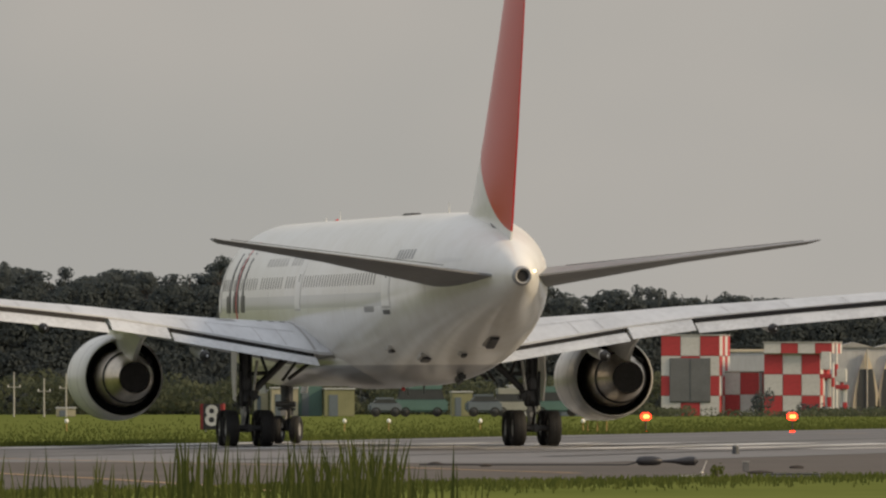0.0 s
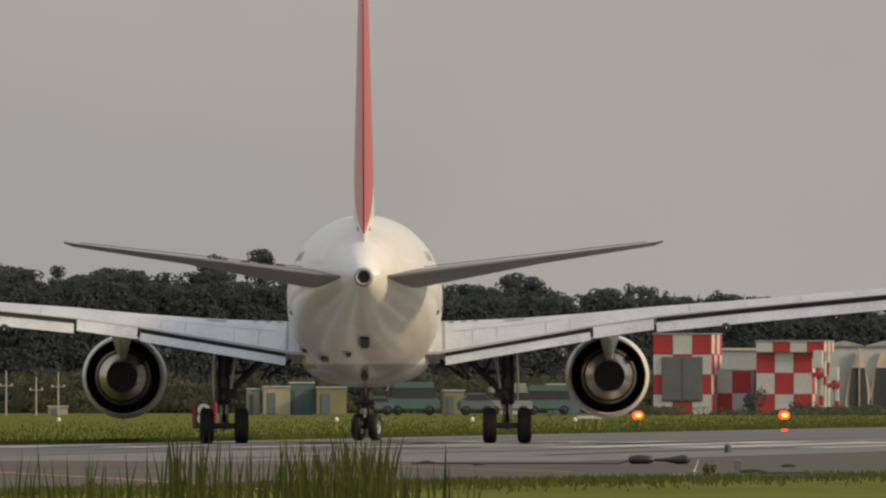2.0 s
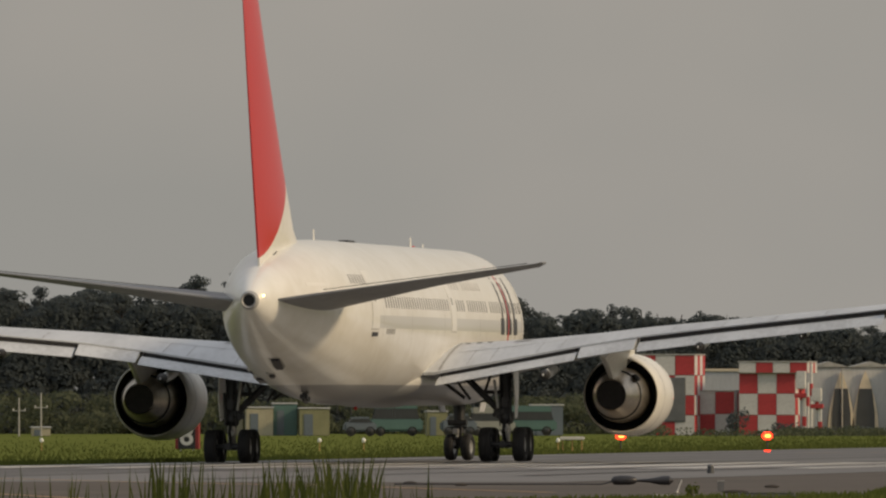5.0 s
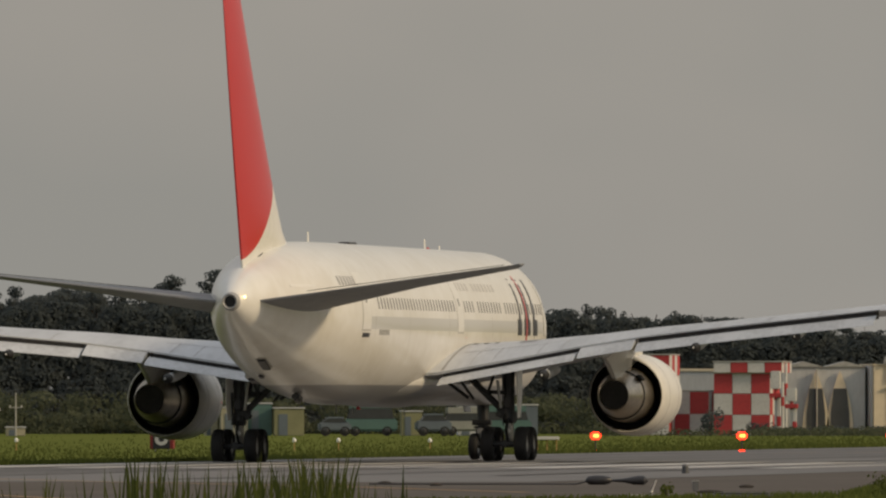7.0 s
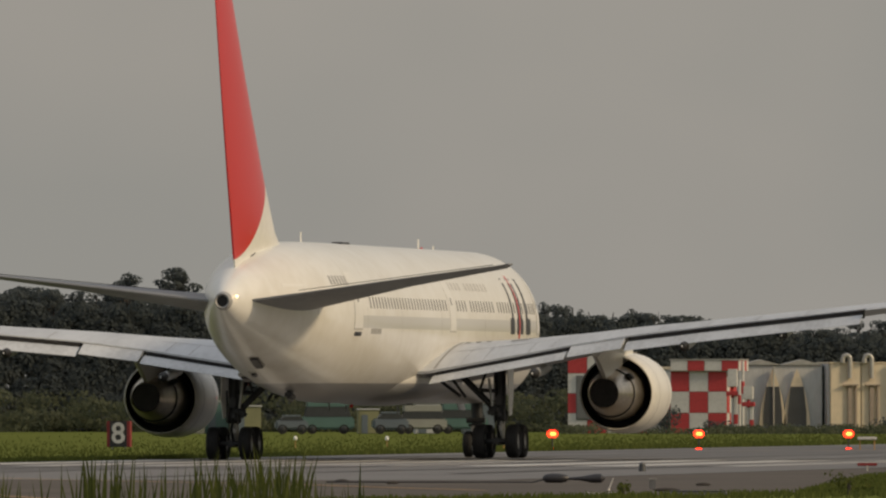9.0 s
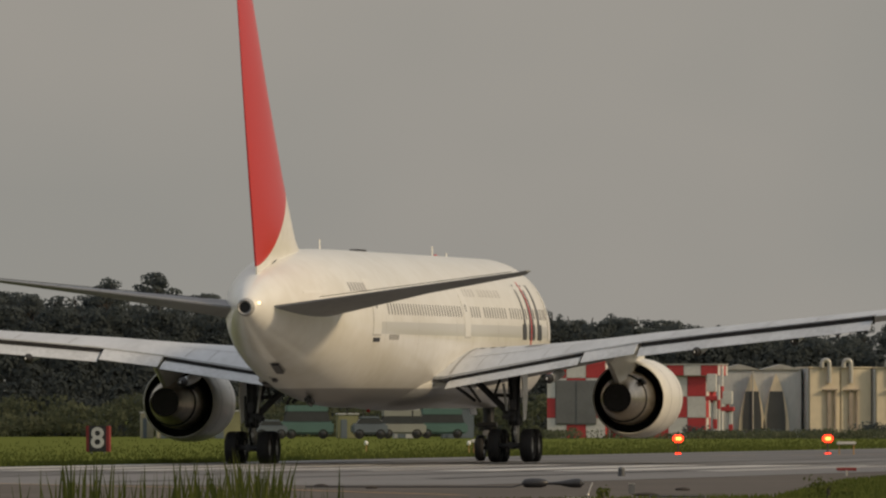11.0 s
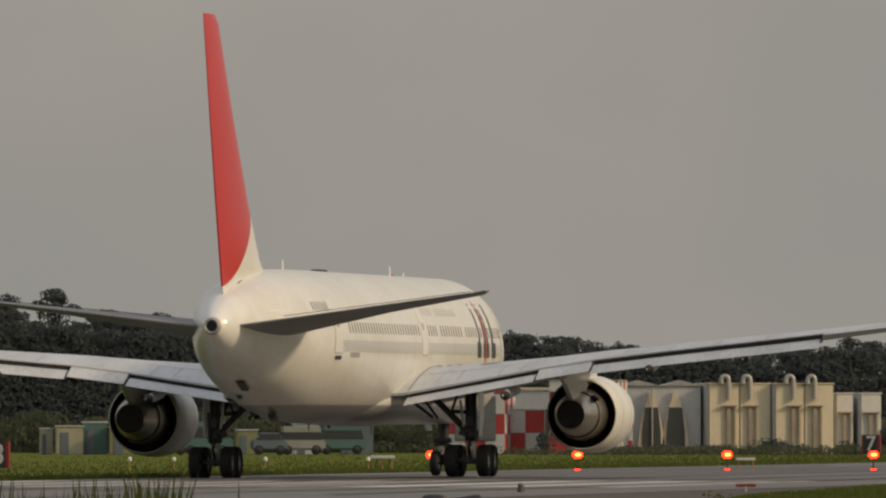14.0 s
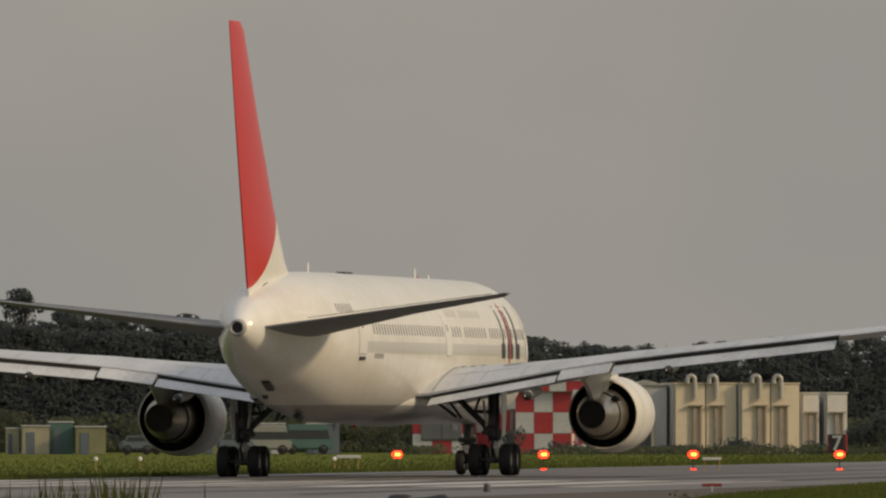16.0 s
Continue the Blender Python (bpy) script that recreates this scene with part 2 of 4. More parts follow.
def strip(name, mats, r0, r1, s0, s1, z, label, category, wob=0.0):
    bm = B()
    n = 60
    rows = []
    for k in range(n + 1):
        s = s0 + (s1 - s0) * k / n
        rows.append([bm.verts.new(on_runway(s, r + wob * noise.noise(Vector((s * 0.13, r * 3, 1))), z)) for r in (r0, r1)])
    for a, b in zip(rows, rows[1:]):
        bm.faces.new((a[0], a[1], b[1], b[0]))
    return tagged(part(name, bm, mats), label, category, kind="structure")


runway = strip("runway", ASPHALT, -93.2, -60, 60, 2600, 0.02, "worn grey-brown asphalt runway surface", "runway", 0.3)

def mil(b, d, z=0.0):
    """The place d metres ahead of the stand and b metres to the right per thousand."""
    return Vector((b * d / 1000, d, z))


def flat(name, pts, z, material, label, category):
    bm = B()
    bm.faces.new([bm.verts.new((x, y, z)) for x, y in pts])
    bmesh.ops.triangulate(bm, faces=bm.faces[:])
    return tagged(part(name, bm, material), label, category, kind="structure")


flat("taxiway", [(-40, 160), (-8, 258), (0.4, 284), (9.6, 305), (13.6, 373), (22, 452), (34, 560), (27, 565), (-14, 345), (-33.5, 330), (-64, 160)], 0.012, SHOULDER, "dark brown-grey taxiway asphalt beside the runway", "taxiway")
flat("taxiway_shoulder", [(-27, 362), (-12, 358), (0, 354), (8, 357), (12.2, 352), (9.6, 305), (0.4, 284), (-8, 258), (-34, 190)], 0.024, SHOULDER, "brown stained asphalt shoulder in front of the runway", "pavement")
flat("asphalt_patch", [(7.2, 326), (11.9, 330), (12.9, 368), (8.6, 366)], 0.028, SHOULDER, "dark asphalt repair patch", "pavement")
flat("apron_strip", [(-22, 322), (3.5, 330), (9.3, 342), (9.8, 350), (2, 341), (-24, 331)], 0.027, SHOULDER, "dark sealed strip across the taxiway", "pavement")


def line(name, pts, w, z, material, label):
    bm = B()
    rows = []
    for i, p in enumerate(pts):
        a, b = Vector(pts[max(0, i - 1)]), Vector(pts[min(len(pts) - 1, i + 1)])
        n = (b - a).normalized()
        n = Vector((n.y, -n.x)) * w / 2
        rows.append([bm.verts.new((p[0] + n.x, p[1] + n.y, z)), bm.verts.new((p[0] - n.x, p[1] - n.y, z))])
    for a, b in zip(rows, rows[1:]):
        bm.faces.new((a[0], a[1], b[1], b[0]))
    return tagged(part(name, bm, material), label, "line", kind="structure")


line("guide_line", [(-16, 392), (-11.6, 373), (-7.8, 357), (-4.4, 345), (-1.5, 336), (1.0, 322), (3.0, 312)], 0.28, 0.034, LINEY, "faded yellow taxiway guide line")
line("guide_line", [(-10, 312), (-7.1, 293), (-4.6, 274), (-3, 258)], 0.26, 0.034, LINEY, "faded yellow taxiway guide line")
line("edge_line", [tuple(on_runway(s, -92.6)[:2]) for s in range(300, 460, 20)], 0.35, 0.034, LINEW, "worn white runway edge line")
line("edge_line", [(15.2, 560), (20.5, 575), (26, 592)], 0.3, 0.034, LINEY, "faded yellow taxiway line")

# dark rubber left by tyres along the runway
for r, s0, s1, w in ((-88.6, 330, 640, 0.7), (-84.2, 380, 700, 0.6), (-80.3, 350, 600, 0.5), (-76.5, 400, 620, 0.9), (-71.0, 360, 560, 0.5), (-66.2, 380, 520, 0.7), (-82.1, 300, 420, 0.35)):
    line("tyre_mark", [tuple(on_runway(s0 + (s1 - s0) * k / 8, r + 0.4 * math.sin(k + r))[:2]) for k in range(9)], w, 0.036, RUBMARK, "dark streak of tyre rubber on the runway")
for s in (404, 418, 486, 512, 545, 590):
    line("pavement_joint", [tuple(on_runway(s, -92.8)[:2]), tuple(on_runway(s + 0.6, -54)[:2])], 0.5, 0.035, RUBMARK, "dark sealed joint across the runway")

# threshold stripes, each a painted bar along the runway
for k in range(8):
    r = -91.2 + 3.6 * k
    bm = B()
    box(bm, (0, 0, 0), (1.85, 44, 0.006))
    s = part("threshold_stripe", bm, LINEW)
    s.matrix_basis = Matrix.Translation(on_runway(447, r, 0.027)) @ Matrix.Rotation(-HEAD, 4, "Z")
    tagged(s, "worn white painted threshold stripe on the runway", "marking", "threshold stripes", "structure")


# ======== woods at the far side ========
def leaf_mesh(name, blobs, per, size, material, seed):
    """Many small leaf plates filling ellipsoids (centre, radii)."""
    rg = np.random.default_rng(seed)
    V, F = [], []
    for c, rad in blobs:
        n = int(per * rad[0] * rad[2] * 1.2) + 12
        d = rg.normal(size=(n, 3))
        d /= np.linalg.norm(d, axis=1)[:, None]
        p = np.array(c) + d * (rg.random((n, 1)) ** 0.08) * np.array(rad)
        out = d + rg.normal(size=(n, 3)) * 0.3
        u = np.cross(out, rg.normal(size=(n, 3)))
        u /= np.linalg.norm(u, axis=1)[:, None]
        v = np.cross(u, out)
        v /= np.linalg.norm(v, axis=1)[:, None]
        s = size * (0.5 + rg.random((n, 1)))
        for q, a, b in zip(p, u * s, v * s * 0.6):
            k = len(V)
            V += [q - a, q + b, q + a, q - b]
            F.append((k, k + 1, k + 2, k + 3))
    me = bpy.data.meshes.new(name)
    me.from_pydata([tuple(x) for x in V], [], F)
    me.materials.append(material)
    return me


def tree(kind, seed):
    rg = random.Random(seed)
    H = 10.0
    ob = thing("tree", pose(0, -200, 0), "dark green pine tree in a dense roadside wood" if kind == "pine" else "thin half-bare tree with wispy upright branches" if kind == "bare" else "dark broadleaf tree with a rounded uneven crown", "tree", "woodland trees")
    bm = B()
    bend = [Vector((rg.uniform(-0.3, 0.3) * z / H, rg.uniform(-0.3, 0.3) * z / H, z)) for z in (0, 3, 6, 8.6, 9.7)]
    for a, b, r0, r1 in zip(bend, bend[1:], (0.22, 0.17, 0.11, 0.06), (0.17, 0.11, 0.06, 0.03)):
        rod(bm, a, b, r0, r1, 7)
    blobs = []
    if kind == "pine":
        for k in range(17):
            z = rg.uniform(2.0, 9.6)
            w = 1.9 * (1.08 - z / 11) + 0.25
            a = rg.uniform(0, 6.28)
            e = Vector((math.cos(a) * w * 0.8, math.sin(a) * w * 0.8, z + rg.uniform(0.1, 0.5)))
            rod(bm, (0, 0, z - 0.3), e, 0.05, 0.02, 5)
            blobs.append((e, (rg.uniform(0.45, 0.85), rg.uniform(0.45, 0.85), rg.uniform(0.22, 0.42))))
        blobs.append((Vector((0, 0, 9.6)), (0.5, 0.5, 0.5)))
    elif kind == "broad":
        for k in range(15):
            a, w, z = rg.uniform(0, 6.28), rg.uniform(0.2, 1.7), rg.uniform(3.2, 9.2)
            w *= 1 - 0.5 * max(0, (z - 6) / 4)
            e = Vector((math.cos(a) * w, math.sin(a) * w, z))
            rod(bm, (0, 0, z - 1.4), e, 0.06, 0.02, 5)
            blobs.append((e, (rg.uniform(0.6, 1.1), rg.uniform(0.6, 1.1), rg.uniform(0.5, 0.9))))
    else:
        for k in range(22):
            a, w, z = rg.uniform(0, 6.28), rg.uniform(0.2, 1.3), rg.uniform(4, 8)
            e = Vector((math.cos(a) * w, math.sin(a) * w, z + rg.uniform(1, 2.2)))
            rod(bm, (0, 0, z - 1.0), e, 0.04, 0.012, 5)
            if k % 2:
                blobs.append((e - Vector((0, 0, 0.5)), (0.3, 0.3, 0.55)))
        for k in range(7):
            blobs.append((Vector((rg.uniform(-1.2, 1.2), rg.uniform(-1, 1), rg.uniform(3, 6.3))), (0.7, 0.7, 0.6)))
    part("trunk", bm, BARK, ob)
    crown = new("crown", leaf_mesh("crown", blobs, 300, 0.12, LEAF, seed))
    crown.parent = ob
    return ob


TREES = [tree("pine", 1), tree("pine", 2), tree("pine", 5), tree("broad", 3), tree("broad", 4), tree("bare", 6), tree("bare", 7)]
# skyline of the wood: metres to the right at 960 m, height
SKY = [(-40, 9.6), (-30.3, 9.9), (-26.4, 9.6), (-20.6, 9.4), (-17.5, 9.3), (-13, 9.4), (-8, 9.2), (0, 8.9), (2, 8.6), (6, 9.2), (9.5, 7.4), (11.8, 8.6), (18, 8.2), (21.5, 7.9), (25.7, 7.5), (30, 7.2), (36, 7.2), (48, 7.4), (56, 7.4)]
rng = random.Random(11)
used = [False] * len(TREES)


def plant(k, x, y, h, wide=1.0):
    s = h / 10.0
    m = Matrix.Translation((x, y, -0.05)) @ Matrix.Rotation(rng.uniform(0, 6.28), 4, "Z")
    if not used[k]:
        used[k] = True
        t = TREES[k]
        t.matrix_basis = m
    else:
        t = copy_thing(TREES[k], m)
    t.scale = (s * wide, s * wide, s)


for row, (dy, hf) in enumerate(((0, 0.97), (9, 1.0), (18, 1.0), (-8, 0.62))):
    x = -40 + row * 0.6
    while x < 56:
        h = float(np.interp(x, [a for a, b in SKY], [b for a, b in SKY])) * hf * rng.uniform(0.9, 1.06)
        wispy = 9.5 < x < 20
        k = rng.choice((5, 6, 5, 3) if wispy and row == 2 else (0, 1, 2, 0, 1, 2, 3, 4))
        plant(k, x * (960 + dy) / 960, 960 + dy + rng.uniform(-2, 2), h * (1 + dy / 960), rng.uniform(1.0, 1.35))
        x += rng.uniform(1.0, 1.7)
# slender young pines and bare stems that fringe the skyline
x = -39.0
while x < 55:
    h = float(np.interp(x, [a for a, b in SKY], [b for a, b in SKY]))
    plant(rng.choice((0, 1, 2, 5, 6)), x, 964 + rng.uniform(-3, 3), h * rng.uniform(1.0, 1.08), rng.uniform(0.4, 0.6))
    x += rng.uniform(1.3, 3.2)
# the two tall pines that stand out of the wood
plant(0, -11.7, 955, 11.1, 1.2)
plant(1, -15.1, 952, 10.8, 0.8)
plant(2, -15.5, 962, 10.2, 1.0)
plant(3, -21.7, 968, 9.1, 1.3)
plant(4, -21.2, 972, 9.3, 1.3)

rgu = np.random.default_rng(5)
blobs = []
for k in range(1250):
    bx = rgu.uniform(-45, 62)
    top = float(np.interp(bx, [a for a, b in SKY], [b for a, b in SKY])) * 0.86
    bz = rgu.uniform(0.2, top)
    blobs.append(((bx, 945 + bz * 0.8 + rgu.uniform(-0.35, 0.35), bz), (rgu.uniform(0.8, 1.6), 0.5, rgu.uniform(0.6, 1.2))))
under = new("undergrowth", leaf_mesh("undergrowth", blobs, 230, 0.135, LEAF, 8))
tagged(under, "dense dark undergrowth filling the wood's edge", "undergrowth", kind="stuff")


# shrubs added at the wood's foot, paler to stand for low mist
front = [((rgu.uniform(-45, 62), rgu.uniform(930, 944), rgu.uniform(0.1, 2.3)), (rgu.uniform(0.8, 1.7), 0.9, rgu.uniform(0.4, 0.8))) for k in range(420)]
meadow = new("meadow_shrubs", leaf_mesh("meadow_shrubs", front, 110, 0.16, HEDGE, 9))
tagged(meadow, "added shrubs and weeds before the wood, lighter green for mist", "shrubs", kind="stuff")


# ======== airfield buildings ========
def facing(b, d, turn=-8.5):
    return Matrix.Translation(mil(b, d)) @ Matrix.Rotation(radians(turn), 4, "Z")


def checker_block(m, cols, rows, cw, hs, depth, red_first, label, side_cols=0, vent=None):
    """A shelter clad in checkered panels: front from x=0 rightwards at y=0, the depth to +y; hs: row heights from the ground up."""
    ob = thing("equipment_shelter", m, label, "shelter", "checkered shelters")
    H, W = sum(hs), cols * cw
    part("body", box(B(), (W / 2, depth / 2, H / 2), (W - 0.06, depth - 0.06, H - 0.02)), GREYWALL, ob)
    part("roof", box(B(), (W / 2, depth / 2, H + 0.04), (W + 0.16, depth + 0.16, 0.1), 0.03), GALV, ob)
    z = 0
    shared = {}
    for j, h in enumerate(hs):
        for i in range(cols):
            red = (i + j + red_first) % 2 == 0
            kk = (red, h, 0)
            if kk not in shared:
                shared[kk] = mesh_of("panel", box(B(), (0, 0, 0), (cw - 0.03, 0.07, h - 0.03), 0.012), CHKRED if red else CHKWHITE)
            p = new("panel", shared[kk])
            p.parent, p.location = ob, ((i + 0.5) * cw, 0.0, z + h / 2)
        n = max(2, round(depth / cw))
        for i in range(n):
            red = (cols + i + j + red_first) % 2 == 0
            kk = (red, h, 1)
            if kk not in shared:
                shared[kk] = mesh_of("panel", box(B(), (0, 0, 0), (0.07, depth / n - 0.03, h - 0.03), 0.012), CHKRED if red else CHKWHITE)
            p = new("panel", shared[kk])
            p.parent, p.location = ob, (W, (i + 0.5) * depth / n, z + h / 2)
        z += h
    if vent:
        x0, x1, z0, z1 = vent
        v = part("door", box(B(), ((x0 + x1) / 2, -0.06, (z0 + z1) / 2), (x1 - x0, 0.08, z1 - z0), 0.02), VENT, ob, "large dark grey double door")
        for k in range(2):
            part("leaf", box(B(), (x0 + (x1 - x0) * (0.25 + 0.5 * k), -0.11, (z0 + z1) / 2), ((x1 - x0) * 0.46, 0.05, z1 - z0 - 0.16), 0.015), VENT, v)
    return ob


VENT = mat("louvre_grey", (0.16, 0.165, 0.17), 0.6, vary=0.1)
checker_block(facing(15.54, 900), 3, 4, 1.26, (1.28, 1.28, 1.28, 1.29), 5.0, 1, "red and white checkered equipment shelter with a dark grey door", vent=(0.55, 3.2, 0.85, 3.7))
checker_block(facing(19.81, 902), 2, 2, 1.24, (1.36, 1.44), 4.6, 0, "low red and white checkered shelter between taller ones")
checker_block(facing(22.87, 899), 3, 3, 1.21, (1.3, 1.36, 1.3), 5.0, 0, "tall red and white checkered equipment shelter")
par = checker_block(facing(22.87, 898.8) @ Matrix.Translation((0, -0.1, 3.99)), 4, 1, 1.1, (0.68,), 5.0, 1, "red and white checkered parapet cabin on a shelter roof")
# pale hut behind the low shelter
hut = thing("hut", facing(20.37, 912), "pale grey hut with a cream roof edge", "hut")
part("wall", box(B(), (1.0, 2, 2.05), (3.0, 4, 4.1), 0.04), GREYWALL, hut)
part("roof", box(B(), (1.0, 2, 4.2), (3.2, 4.2, 0.2), 0.04), CREAM, hut)


def mast(b, d, h, red_band, cabinet):
    ob = thing("equipment_mast", facing(b, d), "slim white equipment mast with red bands beside the shelters", "mast", "equipment masts")
    part("pole", rod(B(), (0, 0, 0), (0, 0, h), 0.09, seg=10), CHKWHITE, ob)
    part("foot", box(B(), (0, 0, 0.05), (0.5, 0.5, 0.1), 0.02), GALV, ob)
    if red_band:
        part("red_band", rod(B(), (0, 0, h * 0.55), (0, 0, h * 0.72), 0.115, seg=10), CHKRED, ob)
    if cabinet:
        part("cabinet", box(B(), (0, 0, h * 0.86), (0.6, 0.6, h * 0.28), 0.04), CHKWHITE, ob)
        part("cabinet_band", box(B(), (0, 0, h * 0.62), (0.8, 0.64, 0.28), 0.03), CHKRED, ob)
        part("leg", box(B(), (0.2, 0, h * 0.3), (0.22, 0.3, h * 0.6), 0.02), CHKWHITE, ob)
        part("leg_band", box(B(), (0.2, 0, h * 0.22), (0.24, 0.32, h * 0.16), 0.02), CHKRED, ob)
    return ob


mast(27.30, 893, 4.1, True, True)
mast(27.78, 892, 3.4, True, False)
mast(28.42, 891, 3.0, True, True)
mast(28.02, 896, 4.6, True, False)

# grey hall with two pointed arches
hall = thing("arched_hall", facing(27.94, 906, 0), "grey hall with two pointed cream arches and dark doors", "hall")
part("wall", box(B(), (2.5, 4, 2.2), (5.4, 7.8, 4.4), 0.05), GREYWALL, hall)
bm = B()
for k in range(2):
    pts = [Vector((-0.15 + k * 2.7, 0, 4.4)), Vector((2.55 + k * 2.7, 0, 4.4)), Vector((1.2 + k * 2.7, 0, 4.75))]
    pts = [Vector((p.x, -0.05, p.z)) for p in pts], [Vector((p.x, 8, p.z)) for p in pts]
    loft(bm, [pts[0], pts[1]])
part("roof", bm, GALV, hall)


def arch_ring(w, h, y, n=16):
    """A pointed arch outline from the ground up."""
    left = [Vector((-w * (1 - (k / n) ** 2.1), y, h * k / n)) for k in range(n)]
    return left + [Vector((0, y, h))] + [Vector((-p.x, p.y, p.z)) for p in left[::-1]]


for k in range(2):
    cx = 2.0 + 1.56 * k
    shift = Matrix.Translation((cx, 0, 0))
    a = part("arch", loft(B(), [arch_ring(0.86, 4.15, 0.0), arch_ring(0.86, 4.15, -0.22)]), CREAM, hall, "cream pointed arch", shift)
    dw = lambda y: [Vector((-0.62, y, 0.0)), Vector((-0.60, y, 1.4)), Vector((-0.42, y, 3.0)), Vector((0.42, y, 3.0)), Vector((0.60, y, 1.4)), Vector((0.62, y, 0.0))]
    part("door", loft(B(), [dw(-0.2), dw(-0.27)]), DOORD, a, "dark grey door")
    if k == 0:
        part("pipe", rod(B(), (0.05, -0.32, 0), (0.05, -0.32, 4.3), 0.05, seg=8), GALV, a)


def plant_box(b, d, w, h, halves, label, ducts=True, paint=CREAM):
    ob = thing("plant_building", facing(b, d, 8), label, "building", "plant buildings")
    for k in range(halves):
        cw = w / halves
        part("wall_panel", box(B(), ((k + 0.5) * cw, 2.5, h / 2), (cw - 0.05, 5, h), 0.05), paint, ob)
    # the left side's shade is painted in as a grey wall
    part("shaded_side_wall", box(B(), (-0.04, 2.55, h / 2), (0.1, 4.9, h - 0.06), 0.02), GREYWALL, ob)
    part("roof_edge", box(B(), (w / 2, 2.5, h + 0.05), (w + 0.1, 5.1, 0.1), 0.03), paint, ob)
    for k in range(halves):
        x = w / 2 + (k - (halves - 1) / 2) * 1.42
        if ducts:
            du = part("duct", rod(B(), (x - 0.05, -0.2, h - 0.95), (x - 0.05, -0.2, h + 0.3), 0.15, seg=12), GALV, ob, "goose-neck ventilation duct")
            bm = B()
            pts = [Vector((x - 0.05 - 0.24 * (1 - math.cos(a)), -0.2, h + 0.3 + 0.24 * math.sin(a))) for a in (math.pi * i / 8 for i in range(9))]
            for p, q in zip(pts, pts[1:]):
                rod(bm, p, q, 0.15, seg=12)
            rod(bm, pts[-1], pts[-1] - Vector((0, 0, 0.26)), 0.15, seg=12)
            part("bend", bm, GALV, du)
        part("canopy", box(B(), (x, -0.2, h * 0.69), (1.0 if halves > 1 else 0.8 * w, 0.3, 0.09), 0.02), POSTD, ob)
        for dx, wd in ((-0.05, 0.26), (0.34, 0.12)):
            part("post", box(B(), (x + dx, -0.12, h * 0.345), (wd, 0.16, h * 0.69), 0.02), POSTD, ob)
    return ob


plant_box(34.22, 905, 4.1, 4.48, 2, "cream plant building with goose-neck ducts and canopies")
plant_box(38.97, 905, 3.85, 4.48, 2, "cream plant building with goose-neck ducts and canopies")
plant_box(43.32, 907, 1.15, 3.86, 1, "small white plant building with a canopy", False, CHKWHITE)
plant_box(45.05, 907, 1.4, 3.86, 1, "small white plant building with a canopy", False, CHKWHITE)
weeds = [((rgu.uniform(13, 56), rgu.uniform(870, 884), rgu.uniform(0.05, 0.35)), (rgu.uniform(0.5, 1.3), 0.6, rgu.uniform(0.2, 0.42))) for k in range(150)]
tagged(new("tall_weeds", leaf_mesh("tall_weeds", weeds, 170, 0.1, HEDGE, 12)), "tall grey-green weeds before the buildings", "weeds", kind="stuff")


def shrub(b, d, w, h, seed, leaves=LEAF, label="low dark green shrub in the grass"):
    ob = thing("shrub", Matrix.Translation(mil(b, d)), label, "shrub", "shrubs")
    part("stem", rod(B(), (0, 0, 0), (0, 0, h * 0.6), 0.04, seg=6), BARK, ob)
    rg = random.Random(seed)
    cr = new("crown", leaf_mesh("crown", [((rg.uniform(-w, w) * 0.7, rg.uniform(-0.3, 0.3), h * rg.uniform(0.3, 0.75)), (w * 0.5, 0.4, h * 0.35)) for k in range(9)], 190, 0.09 if h > 0.55 or d > 500 else 0.045, leaves, seed))
    cr.parent = ob


for b, w, h in ((22.75, 0.7, 1.7), (26.25, 0.9, 0.8), (28.83, 0.8, 0.6), (38.41, 1.2, 1.1), (43.96, 0.9, 0.9), (40.50, 0.8, 0.7), (31.24, 1.2, 0.6), (34.46, 0.9, 0.6), (48.55, 1.6, 2.6), (47.43, 1.2, 1.8)):
    shrub(b, 885, w, h, int(w * 70 + b))


# ======== parked vehicles and sheds under the trees ========
def vehicle(b, d, length, height, paint, label, long_roof):
    ob = thing("parked_vehicle", facing(b, d, 4), label, "vehicle", "parked vehicles")
    lo = height * (0.42 if long_roof else 0.5)
    part("body", box(B(), (length / 2, 0.9, 0.3 + lo / 2), (length, 1.75, lo), 0.12), paint, ob)
    t = 0.12 if long_roof else 0.24
    ring = lambda z, k: [Vector((length * k, 0.12, z)), Vector((length * (1 - k), 0.12, z)), Vector((length * (1 - k), 1.68, z)), Vector((length * k, 1.68, z))]
    part("cabin", loft(B(), [ring(0.28 + lo, t * 0.55), ring(height - 0.08, t)]), GLASS, ob, "dark side windows")
    part("roof", box(B(), (length / 2, 0.9, height - 0.02), (length * (1 - 2 * t) + 0.08, 1.62, 0.14 if not long_roof else 0.42), 0.05), paint, ob)
    for x in (0.2, 0.8):
        wh = part("wheel", lathe(B(), [(0.0, 0.2), (0.0, 0.3), (0.2, 0.31), (0.2, 0.2)], "y", 18, (length * x, 0.02, 0.31)), RUBBER, ob)
        part("hubcap", lathe(B(), [(0.02, 0.2), (-0.01, 0.15), (-0.01, 0.01)], "y", 14, (length * x, 0.02, 0.31), True), STEEL, wh)


vehicle(-3.42, 872, 3.3, 1.9, TEAL, "teal van parked in front of the wood", True)
vehicle(1.69, 870, 2.2, 1.35, VANBLUE, "dark blue-grey car parked by the wood", False)
vehicle(-5.23, 869, 2.0, 1.15, VANBLUE, "dark blue-grey car parked by the wood", False)
vehicle(3.54, 876, 3.0, 1.6, VANWHITE, "dusty white van parked by the wood", True)
vehicle(6.28, 880, 3.2, 1.7, TEAL, "teal van parked in front of the wood", True)


